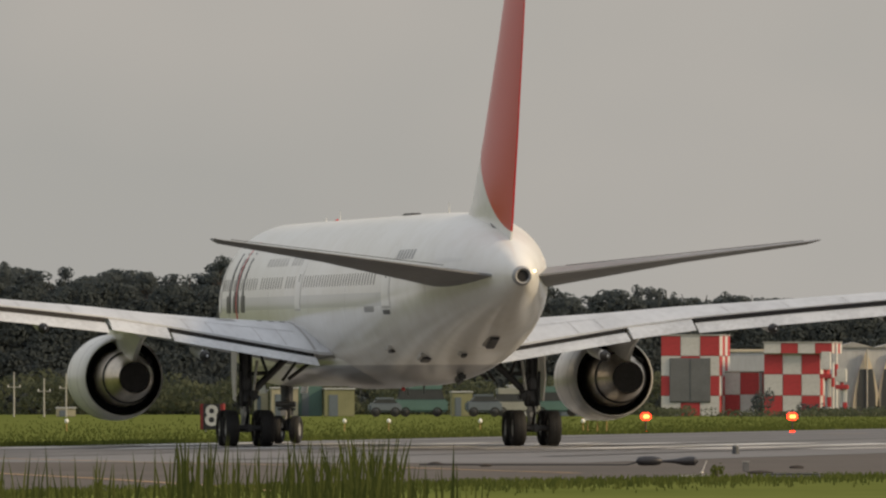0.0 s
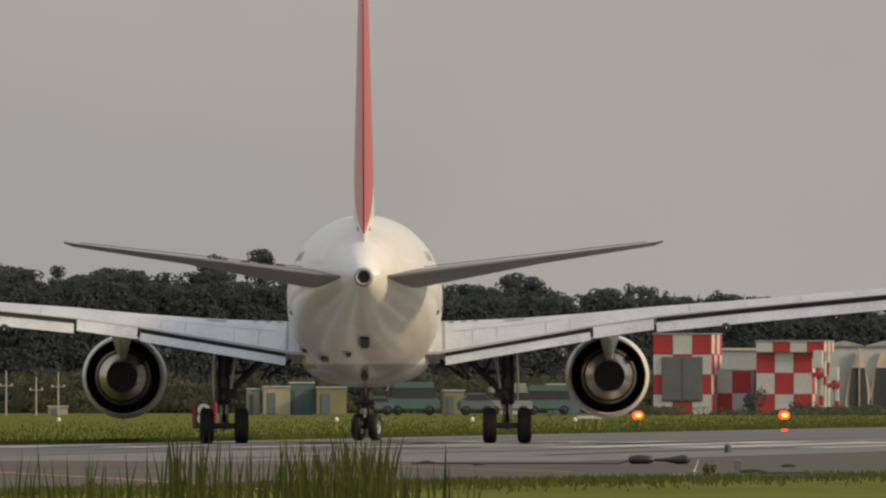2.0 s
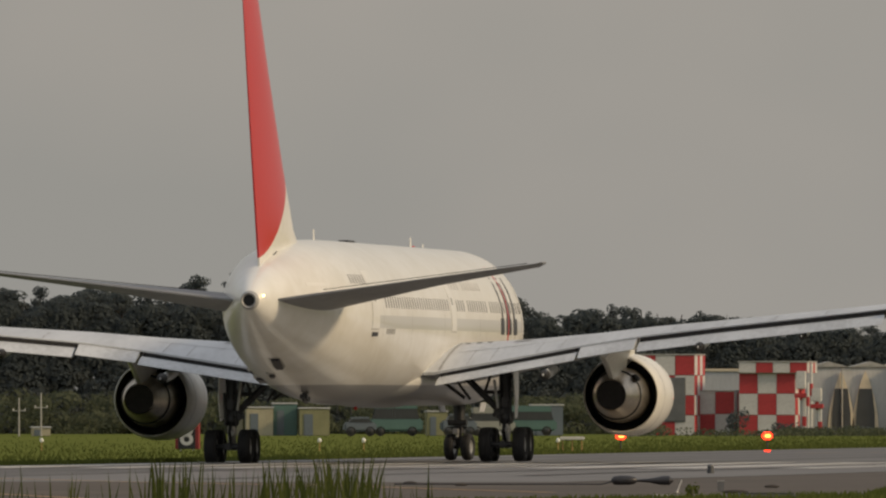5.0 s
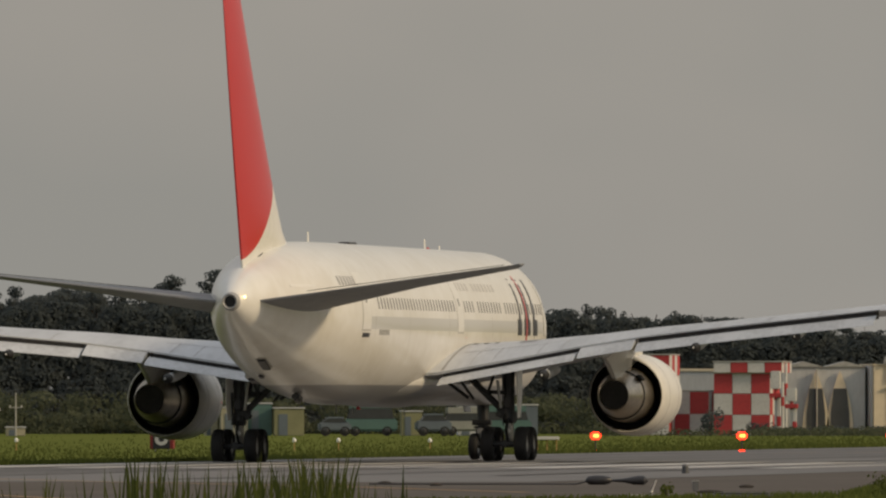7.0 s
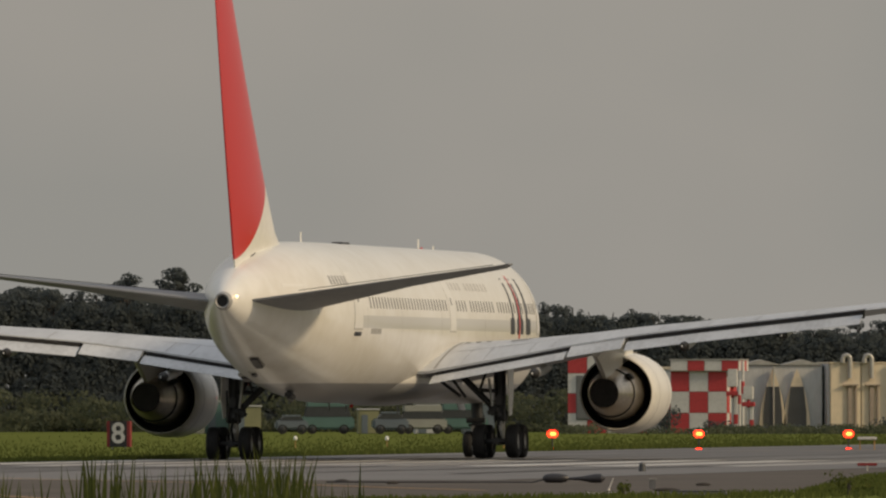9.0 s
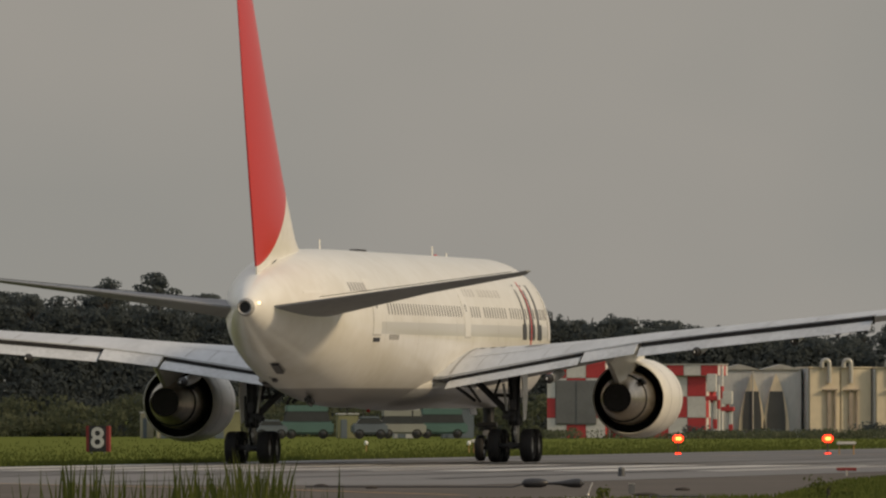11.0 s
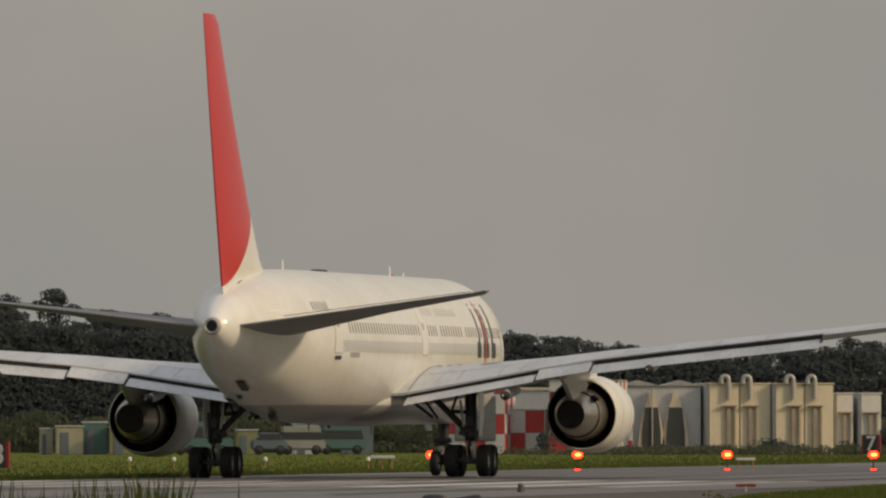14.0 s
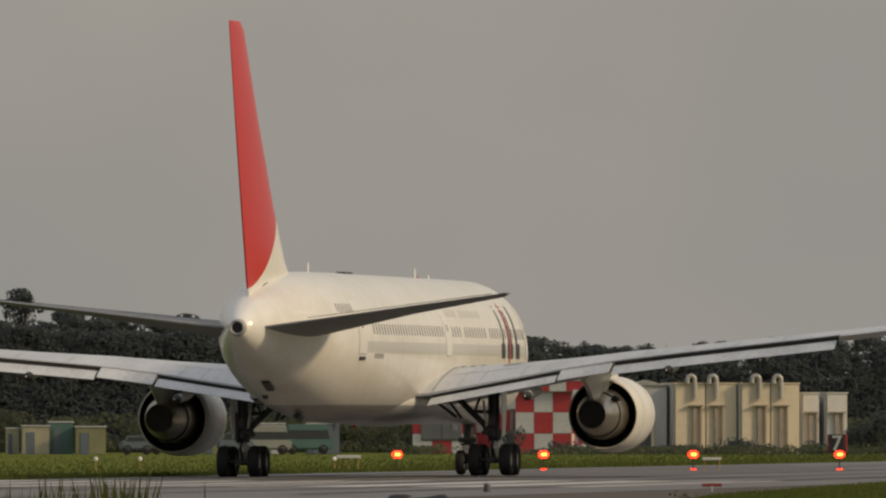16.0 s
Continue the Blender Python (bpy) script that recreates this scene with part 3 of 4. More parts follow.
def shed(b, d, w, h, paint, label):
    ob = thing("shed", facing(b, d, 2), label, "shed", "roadside sheds")
    part("wall", box(B(), (w / 2, 1.5, h / 2), (w, 3, h), 0.03), paint, ob)
    part("roof", box(B(), (w / 2, 1.5, h + 0.04), (w + 0.14, 3.14, 0.1), 0.03), GREYWALL, ob)
    part("door", box(B(), (w * 0.3, -0.02, h * 0.4), (min(0.8, w * 0.3), 0.06, h * 0.8), 0.02), VANBLUE, ob)


shed(-12.24, 885, 1.7, 1.75, SHEDC, "small cream shed at the wood's edge")
shed(-13.37, 888, 0.8, 1.6, SHEDC, "small cream shed at the wood's edge")
shed(-10.31, 886, 1.5, 2.0, TEAL, "dark teal shed at the wood's edge")
shed(-8.45, 884, 1.9, 1.7, OLIVE, "olive-yellow shed at the wood's edge")
shed(0.64, 886, 1.3, 1.5, OLIVE, "olive-yellow shed at the wood's edge")
shed(4.67, 890, 1.6, 1.9, GREYWALL, "small grey shed at the wood's edge")
shed(8.09, 890, 2.0, 1.9, VANBLUE, "small dark blue-grey shed at the wood's edge")
shed(-27.54, 880, 1.2, 0.5, SHEDC, "low cream box in the grass")


def utility_pole(b, d, h):
    ob = thing("utility_pole", Matrix.Translation(mil(b, d)), "thin pale pole with a crossarm by the wood", "pole", "thin poles")
    part("pole", rod(B(), (0, 0, 0), (0, 0, h), 0.06, 0.04, 8), GALV, ob)
    part("crossarm", box(B(), (0, 0, h * 0.66), (0.85, 0.06, 0.06), 0.01), GALV, ob)
    for x in (-0.36, 0.36):
        part("insulator", rod(B(), (x, 0, h * 0.66), (x, 0, h * 0.66 + 0.14), 0.04, seg=8), CHKWHITE, ob)


for b, h in ((-30.56, 2.8), (-28.42, 2.4), (-26.85, 2.7)):
    utility_pole(b, 872, h)


# ======== signs, lamps and small things on the airfield ========
def distance_sign(b, d, digit, w, h):
    ob = thing("distance_sign", Matrix.Translation(mil(b, d)) @ Matrix.Rotation(radians(-14), 4, "Z"), "black runway distance sign with a white %s and red edges" % digit, "sign", "runway distance signs")
    part("board", box(B(), (0, 0, 0.12 + h / 2), (w, 0.22, h), 0.03), BLACK, ob)
    for x in (-1, 1):
        part("red_edge", box(B(), (x * w * 0.53, 0.05, 0.12 + h / 2), (0.16, 0.3, h), 0.02), SIGNRED, ob)
        part("leg", rod(B(), (x * w * 0.35, 0, 0), (x * w * 0.35, 0, 0.16), 0.035, seg=8), GALV, ob)
    cu = bpy.data.curves.new("digit", "FONT")
    cu.body, cu.size, cu.align_x, cu.align_y, cu.extrude, cu.offset = digit, h * 1.12, "CENTER", "CENTER", 0.012, 0.016
    shape = bpy.data.objects.new("shape", cu)
    tx = new("digit", bpy.data.meshes.new_from_object(shape))
    bpy.data.objects.remove(shape)
    tx.parent = ob
    tx.matrix_basis = pose(0, -0.13, 0.12 + h / 2, 90, 0, 0)
    tx.data.materials.clear()
    tx.data.materials.append(CHKWHITE)
    tagged(tx, "white numeral")


distance_sign(-16.43, 586, "8", 0.8, 1.08)
distance_sign(45.82, 860, "7", 0.95, 1.16)


def red_lamp(b, d):
    ob = thing("approach_lamp", Matrix.Translation(mil(b, d)), "glowing red airfield lamp on a short post in the grass", "lamp", "red airfield lamps")
    part("post", rod(B(), (0, 0, 0), (0, 0, 0.5), 0.03, seg=10), BLACK, ob)
    part("base", rod(B(), (0, 0, 0), (0, 0, 0.03), 0.14, 0.12, seg=14), BLACK, ob)
    hs = part("housing", lathe(B(), [(0.3, 0.06), (0.22, 0.14), (0.0, 0.17), (-0.02, 0.18), (-0.02, 0.14)], "y", 20, (0, 0, 0.67)), BLACK, ob)
    part("lens", box(B(), (0, -0.05, 0.67), (0.44, 0.16, 0.32), 0.07), REDGLOW, hs, "glowing red lens")
    part("bulb", box(B(), (0.02, -0.12, 0.67), (0.25, 0.08, 0.14), 0.03), HOTGLOW, hs, "bright orange lamp core")
    # added glowing block in place of the red reflection on the ground
    part("reflection_glow", box(B(), (0, -0.14, 0.05), (0.26, 0.1, 0.06), 0.02), REDGLOW, ob, "small glowing red block standing for the lamp's ground reflection")


for b in (14.45, 24.88, 35.55, 45.98):
    red_lamp(b, 586)


def stake_lamp(b, d, h):
    ob = thing("edge_lamp", Matrix.Translation(mil(b, d)), "small white edge lamp on a thin stake in the grass", "lamp", "edge lamps")
    part("stake", rod(B(), (0, 0, 0), (0, 0, h), 0.02, seg=6), LINEY, ob)
    part("globe", lathe(B(), [(h, 0.03), (h + 0.04, 0.085), (h + 0.13, 0.085), (h + 0.2, 0.02)], "z", 12, caps=True), LAMPW, ob, "white glass globe")


for b in (-7.01, -3.86, 2.66, -26.81, 9.98):
    stake_lamp(b, 600, 0.35)

papi = thing("approach_slope_unit", Matrix.Translation(mil(10.99, 590)), "low white approach slope light unit on thin legs", "lamp")
part("case", box(B(), (0, 0, 0.56), (1.05, 0.5, 0.14), 0.03), CHKWHITE, papi)
for x in (-0.4, 0, 0.4):
    part("leg", rod(B(), (x, 0, 0), (x, 0, 0.5), 0.025, seg=6), LINEY, papi)
unit = thing("approach_slope_unit", Matrix.Translation(mil(36.88, 580)), "low white approach slope light unit on thin legs", "lamp")
part("case", box(B(), (0, 0, 0.5), (0.8, 0.4, 0.12), 0.03), CHKWHITE, unit)
for x in (-0.3, 0.3):
    part("leg", rod(B(), (x, 0, 0), (x, 0, 0.45), 0.025, seg=6), LINEY, unit)

marker = thing("pavement_lamp", Matrix.Translation(mil(20.85, 400, 0.02)), "short grey pavement edge lamp", "lamp")
part("body", rod(B(), (0, 0, 0), (0, 0, 0.2), 0.11, 0.09, 14), DOORD, marker)
part("cap", lathe(B(), [(0.2, 0.1), (0.25, 0.09), (0.27, 0.01)], "z", 14, caps=True), VENT, marker)
plate = thing("red_marker_board", Matrix.Translation(mil(36.88, 404)), "small red marker board on a stand", "marker")
part("board", box(B(), (0, 0, 0.2), (0.58, 0.05, 0.09), 0.015), SIGNRED, plate)
part("stand", rod(B(), (0, 0, 0), (0, 0, 0.17), 0.03, seg=8), GALV, plate)

cable = thing("ground_cable", Matrix.Translation(mil(14.69, 342, 0.012)), "black cable with a thick joint lying on the asphalt", "cable")
pts = [Vector((-5.6 + 0.42 * k, 1.2 - 0.09 * k + 0.1 * math.sin(k * 0.9), 0.03)) for k in range(14)]
pts[-1] = Vector((-0.28, 0, 0.1))
part("lead", loft(B(), [[p + Vector((0, 0.02 * math.cos(a), 0.02 * math.sin(a))) for a in (0, 1.05, 2.09, 3.14, 4.19, 5.24)] for p in pts]), BLACK, cable)
part("joint", lathe(B(), [(-0.32, 0.03), (-0.26, 0.1), (-0.1, 0.125), (0.1, 0.12), (0.25, 0.09), (0.32, 0.03)], "x", 14, (0, 0, 0.125), True), BLACK, cable)
part("connector", lathe(B(), [(0.3, 0.03), (0.6, 0.05), (0.95, 0.12), (1.1, 0.12), (1.2, 0.02)], "x", 12, (0, 0, 0.12), True), BLACK, cable)
for b, d, w in ((-0.56, 345, 0.3), (3.06, 337, 0.25), (25.20, 330, 0.3), (22.59, 310, 0.5)):
    st = thing("debris", Matrix.Translation(mil(b, d, 0.025)), "dark clod of soil on the asphalt edge", "debris", "dark clods")
    part("clod", lathe(B(), [(-w * 0.6, 0.01), (-w * 0.4, 0.035), (0, 0.05), (w * 0.3, 0.04), (w * 0.6, 0.01)], "x", 9, (0, 0, 0.03), True), BARK, st)


# small things at the near edge of the taxiway
stake = thing("marker_stake", Matrix.Translation(mil(18.44, 314, 0.02)), "thin white leaning stake at the taxiway edge", "stake")
part("shaft", rod(B(), (0, 0, 0), (0.11, 0, 0.28), 0.014, 0.011, 8), CHKWHITE, stake)
part("foot", rod(B(), (0, 0, 0), (0, 0, 0.03), 0.04, 0.03, 10), GALV, stake)
post = thing("marker_post", Matrix.Translation(mil(21.58, 318, 0.02)), "short grey marker post at the taxiway edge", "post")
part("body", box(B(), (0, 0, 0.11), (0.14, 0.12, 0.22), 0.015), VENT, post)
part("cap", box(B(), (0, 0, 0.23), (0.16, 0.14, 0.025), 0.008), GALV, post)
cover = thing("drain_cover", Matrix.Translation(mil(24.8, 297, 0.03)), "black drain cover in a low frame at the verge", "cover")
part("frame", box(B(), (0, 0, 0.03), (1.25, 1.5, 0.06), 0.015), VENT, cover)
for k in range(7):
    part("bar", box(B(), (0, -0.6 + 0.2 * k, 0.075), (1.15, 0.13, 0.03), 0.008), BLACK, cover)
slab = thing("concrete_slab", Matrix.Translation(mil(18.0, 297, 0.02)), "pale narrow concrete slab lying at the verge", "slab")
part("block", box(B(), (0, 0, 0.03), (0.75, 0.5, 0.06), 0.012), LINEW, slab)
part("joint", box(B(), (0.1, 0, 0.061), (0.02, 0.5, 0.004)), DARK, slab)
shrub(19.49, 293, 0.14, 0.34, 71, REED, "small dark weed at the taxiway edge")
shrub(35.6, 300, 0.5, 0.5, 72, REED, "low green weed clump on the grass verge")


# ======== grass that shows as blades ========
def blades(name, spots, material, label, category, seed, wide, lean):
    """spots: (x, y, height). Each becomes a curved tapered blade."""
    rg = np.random.default_rng(seed)
    V, F = [], []
    for x, y, h in spots:
        a, w = rg.uniform(0, 6.28), wide * rg.uniform(0.6, 1.3)
        lx, ly = math.cos(a) * lean * h * rg.uniform(0.1, 1), math.sin(a) * lean * h * rg.uniform(0.1, 1)
        b = rg.uniform(-0.6, 0.6)
        ux, uy = math.cos(b) * w / 2, math.sin(b) * w / 2
        k = len(V)
        for t, s in ((0, 1), (0.45, 0.8), (0.8, 0.45)):
            cx, cy = x + lx * t * t, y + ly * t * t
            V += [(cx - ux * s, cy - uy * s, h * t), (cx + ux * s, cy + uy * s, h * t)]
        V.append((x + lx, y + ly, h))
        F += [(k, k + 1, k + 3, k + 2), (k + 2, k + 3, k + 5, k + 4), (k + 4, k + 5, k + 6)]
    me = bpy.data.meshes.new(name)
    me.from_pydata(V, [], F)
    me.materials.append(material)
    return tagged(new(name, me), label, category, kind="stuff")


rb = np.random.default_rng(21)
spots = []
# clumps of tall grass: metres to the right, spread, height, number
for cx, sp, h, n in ((-4.45, 0.12, 1.25, 20), (-4.1, 0.1, 1.12, 12), (-3.75, 0.12, 1.2, 18), (-3.4, 0.14, 1.16, 18), (-2.78, 0.1, 1.42, 38), (-2.5, 0.14, 1.36, 42), (-2.2, 0.12, 1.3, 26), (-1.95, 0.1, 1.22, 16),
                     (-1.6, 0.12, 1.36, 38), (-1.3, 0.16, 1.32, 60), (-1.0, 0.16, 1.42, 80), (-0.72, 0.12, 1.4, 60), (-0.5, 0.1, 1.26, 30), (-0.2, 0.12, 1.12, 16), (0.1, 0.06, 1.3, 6), (0.3, 0.1, 1.0, 10), (-0.9, 0.4, 1.0, 90), (-2.4, 0.4, 0.95, 60), (-4, 0.8, 0.92, 60), (-5.6, 0.8, 1.0, 40)):
    for k in range(int(n * 0.7)):
        spots.append((cx + rb.normal() * sp, 150 + rb.uniform(-6, 6), h * rb.uniform(0.78, 1.12)))
blades("tall_grass", spots, REED, "tall green grass stems in the foreground", "grass", 3, 0.042, 0.17)

spots = []
for k in range(26000):
    s, r = rb.uniform(300, 850), -93.6 - rb.exponential(16)
    p = on_runway(s, r)
    spots.append((p.x, p.y, rb.uniform(0.05, 0.13)))
for k in range(6000):
    s = rb.uniform(330, 640)
    p = on_runway(s, -93.4 - rb.uniform(0, 0.8))
    spots.append((p.x, p.y, rb.uniform(0.1, 0.22)))
blades("verge_grass", spots, LAWN, "short green grass along the runway edge", "grass", 4, 0.06, 0.5)

spots = []
EDGE = [(200, -28), (258, -8), (284, 0.4), (305, 9.6), (373, 13.6), (452, 22), (560, 34)]
for k in range(22000):
    y = rb.uniform(225, 470)
    x = float(np.interp(y, [a for a, b in EDGE], [b for a, b in EDGE])) + abs(rb.normal()) * 3.5 + 0.1
    spots.append((x, y, rb.uniform(0.06, 0.16)))
blades("near_verge_grass", spots, LAWN, "short green grass beside the taxiway", "grass", 6, 0.04, 0.5)


# ======== the airliner: x forward, y to its left, origin on the ground between the main wheels ========
SECT = [(27.9, 4.05, 3.85, 0.08), (27.5, 4.65, 3.2, 0.7), (26.3, 5.6, 2.6, 1.28), (24.6, 6.6, 2.15, 1.84), (22.5, 7.2, 1.95, 2.27),
        (20, 7.36, 1.92, 2.48), (17.5, 7.36, 1.92, 2.515), (10, 7.36, 1.92, 2.515), (0, 7.36, 1.92, 2.515), (-9, 7.36, 1.95, 2.515), (-12, 7.35, 2.08, 2.49),
        (-15, 7.33, 2.38, 2.38), (-18, 7.22, 2.84, 2.12), (-20.4, 7.02, 3.30, 1.76), (-22.5, 6.72, 3.80, 1.32), (-24.2, 6.36, 4.26, 0.92),
        (-25.4, 5.94, 4.64, 0.57), (-26.1, 5.58, 4.97, 0.30)]


def smooth(x, xs, ys):
    """A monotone cubic through the points."""
    i = min(max(int(np.searchsorted(xs, x)) - 1, 0), len(xs) - 2)
    d = [(b - a) / (q - p) for a, b, p, q in zip(ys, ys[1:], xs, xs[1:])]
    slope = lambda k: d[max(0, min(k, len(d) - 1))] if k in (0, len(d)) else (0.0 if d[k - 1] * d[k] <= 0 else 2 * d[k - 1] * d[k] / (d[k - 1] + d[k]))
    h = xs[i + 1] - xs[i]
    t = min(max((x - xs[i]) / h, 0), 1)
    return ((2 * t ** 3 - 3 * t * t + 1) * ys[i] + (t ** 3 - 2 * t * t + t) * h * slope(i)
            + (3 * t * t - 2 * t ** 3) * ys[i + 1] + (t ** 3 - t * t) * h * slope(i + 1))


def hull(x):
    """Top, bottom and half width of the fuselage at x."""
    xs = [s[0] for s in SECT][::-1]
    return [smooth(x, xs, [s[k] for s in SECT][::-1]) for k in (1, 2, 3)]


def hull_y(x, z, out=0.0):
    t, b, w = hull(x)
    c, h = (t + b) / 2, (t - b) / 2
    return w * math.sqrt(max(0.0, 1 - min(1, abs(z - c) / h) ** 2.05)) + out


def skin_patch(x0, x1, z0, z1, side, out=0.012, nx=2, nz=4, lean=0.0):
    """A thin plate that lies on the fuselage side."""
    bm = B()
    grid = []
    for o in (0.0 - 0.02, out):
        rows = []
        for i in range(nx + 1):
            row = []
            for j in range(nz + 1):
                z = z0 + (z1 - z0) * j / nz
                x = x0 + (x1 - x0) * i / nx + lean * (z - z0)
                row.append(bm.verts.new((x, side * hull_y(x, z, o), z)))
            rows.append(row)
        grid.append(rows)
    for rows in grid:
        for a, b in zip(rows, rows[1:]):
            for j in range(nz):
                bm.faces.new((a[j], a[j + 1], b[j + 1], b[j]))
    lo, hi = grid
    rim = lambda g: [g[i][0] for i in range(nx)] + [g[nx][j] for j in range(nz)] + [g[i][nz] for i in range(nx, 0, -1)] + [g[0][j] for j in range(nz, 0, -1)]
    a, b = rim(lo), rim(hi)
    for i in range(len(a)):
        j = (i + 1) % len(a)
        bm.faces.new((a[i], a[j], b[j], b[i]))
    return bm


def foil(xl, xt, zl, zt, y, tk, camber=0.02, n=14):
    """A wing section from leading edge (xl, zl) to trailing edge (xt, zt)."""
    ch = xl - xt
    up, dn = [], []
    for i in range(n + 1):
        c = 0.5 - 0.5 * math.cos(math.pi * i / n)
        th = 5 * tk * (0.2969 * math.sqrt(c) - 0.126 * c - 0.3516 * c * c + 0.2843 * c ** 3 - 0.1015 * c ** 4) + 0.003
        m = camber * 4 * c * (1 - c)
        x, z = xl - c * ch, zl + (zt - zl) * c
        up.append(Vector((x, y, z + (m + th) * ch)))
        dn.append(Vector((x, y, z + (m - th) * ch)))
    return up + dn[::-1]


# half span, leading edge x, trailing edge x, leading z, trailing z, thickness
WINGS = [(0.5, 10.2, -1.1, 3.2, 2.9, 0.13), (2.4, 8.9, -1.3, 3.25, 2.98, 0.13), (5.0, 7.1, -1.6, 3.5, 3.42, 0.108), (7.5, 5.4, -1.9, 3.82, 3.84, 0.088),
         (9.6, 4.0, -2.5, 4.08, 4.14, 0.08), (12.3, 2.2, -3.6, 4.31, 4.41, 0.075), (16.8, -0.75, -5.3, 4.76, 4.82, 0.075), (23.3, -5.0, -7.6, 5.42, 5.45, 0.085), (23.8, -5.9, -7.7, 5.52, 5.52, 0.06)]


def wing_at(y):
    ys = [w[0] for w in WINGS]
    return [float(np.interp(y, ys, [w[k] for w in WINGS])) for k in range(1, 6)]


plane = thing("airliner", pose(-2.23, 459.16, 0, 0, 0, 92.2), "white twin-engined airliner with a red tail fin, rolling on the runway", "aircraft")

ring = lambda s: [Vector((s[0], s[3] * math.copysign(abs(math.cos(a)) ** 0.975, math.cos(a)), (s[1] + s[2]) / 2 + (s[1] - s[2]) / 2 * math.copysign(abs(math.sin(a)) ** 0.975, math.sin(a))))
                  for a in (2 * math.pi * (i + 0.5) / 56 for i in range(56))]
STATIONS = sorted({s[0] for s in SECT} | {27.2, 25.4, 24, 21.2} | {-9 - 0.45 * k for k in range(38)}, reverse=True)
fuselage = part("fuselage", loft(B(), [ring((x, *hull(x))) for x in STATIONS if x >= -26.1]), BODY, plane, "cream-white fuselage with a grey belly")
# rounded belly fairing over the wing root
fair = [(12, 0.3, 0.25), (10, 1.8, 0.8), (7, 2.0, 1.15), (3, 2.12, 1.3), (-0.5, 2.05, 1.28), (-2.5, 1.8, 1.2), (-4.5, 1.45, 1.1), (-7, 1.0, 0.95), (-10.0, 0.5, 0.66), (-12.5, 0.2, 0.3)]
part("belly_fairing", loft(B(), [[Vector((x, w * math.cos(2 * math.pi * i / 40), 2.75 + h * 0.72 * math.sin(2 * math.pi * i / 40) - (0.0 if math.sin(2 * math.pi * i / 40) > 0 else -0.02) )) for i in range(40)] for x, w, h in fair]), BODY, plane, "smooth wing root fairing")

# exhaust of the auxiliary power unit
apu = part("tail_cone_ring", lathe(B(), [(-25.98, 0.325), (-26.3, 0.265), (-26.35, 0.235), (-26.3, 0.185), (-25.9, 0.18)], c=(0, 0, 5.27), seg=28), GREYP, plane, "grey tail cone exhaust ring")
part("exhaust_bore", lathe(B(), [(-26.26, 0.19), (-26.12, 0.02)], c=(0, 0, 5.27), seg=28, caps=True), DARK, apu)
bm = B()
bmesh.ops.create_icosphere(bm, subdivisions=2, radius=0.045, matrix=Matrix.Translation((-25.95, -0.42, 5.42)))
part("tail_light", bm, NAVGLOW, plane, "small glowing white tail light")

# fin with its dorsal fillet
fins = [(6.2, -15.4, -24.05, 0.06), (7.1, -16.5, -24.42, 0.075), (7.6, -17.6, -24.6, 0.085), (8.4, -18.5, -24.89, 0.092), (9.6, -19.75, -25.33, 0.095), (12.5, -22.3, -26.3, 0.095), (15.6, -24.75, -27.25, 0.09), (15.9, -25.3, -27.32, 0.06)]


def fin_ring(z, xl, xt, tk):
    return [Vector((p.x, p.z, z)) for p in foil(xl, xt, 0, 0, 0, tk * 0.62 if z < 7 else tk, 0.0)]


fin = part("tail_fin", loft(B(), [fin_ring(*f) for f in fins]), FIN, plane, "white fin with a large red sun arc")
# line of the rudder hinge, and the dark gap under the rudder
for sd in (1, -1):
    bm = B()
    rod(bm, (-22.35, sd * 0.20, 7.5), (-26.35, sd * 0.072, 15.5), 0.012, seg=6)
    part("rudder_gap", bm, GREYP, fin)
bm = B()
box(bm, (-22.7, 0, 6.62), (3.0, 0.42, 0.045), 0.01, Matrix.Rotation(radians(-13), 3, "Y"))
part("rudder_base_gap", bm, STEEL, fin)

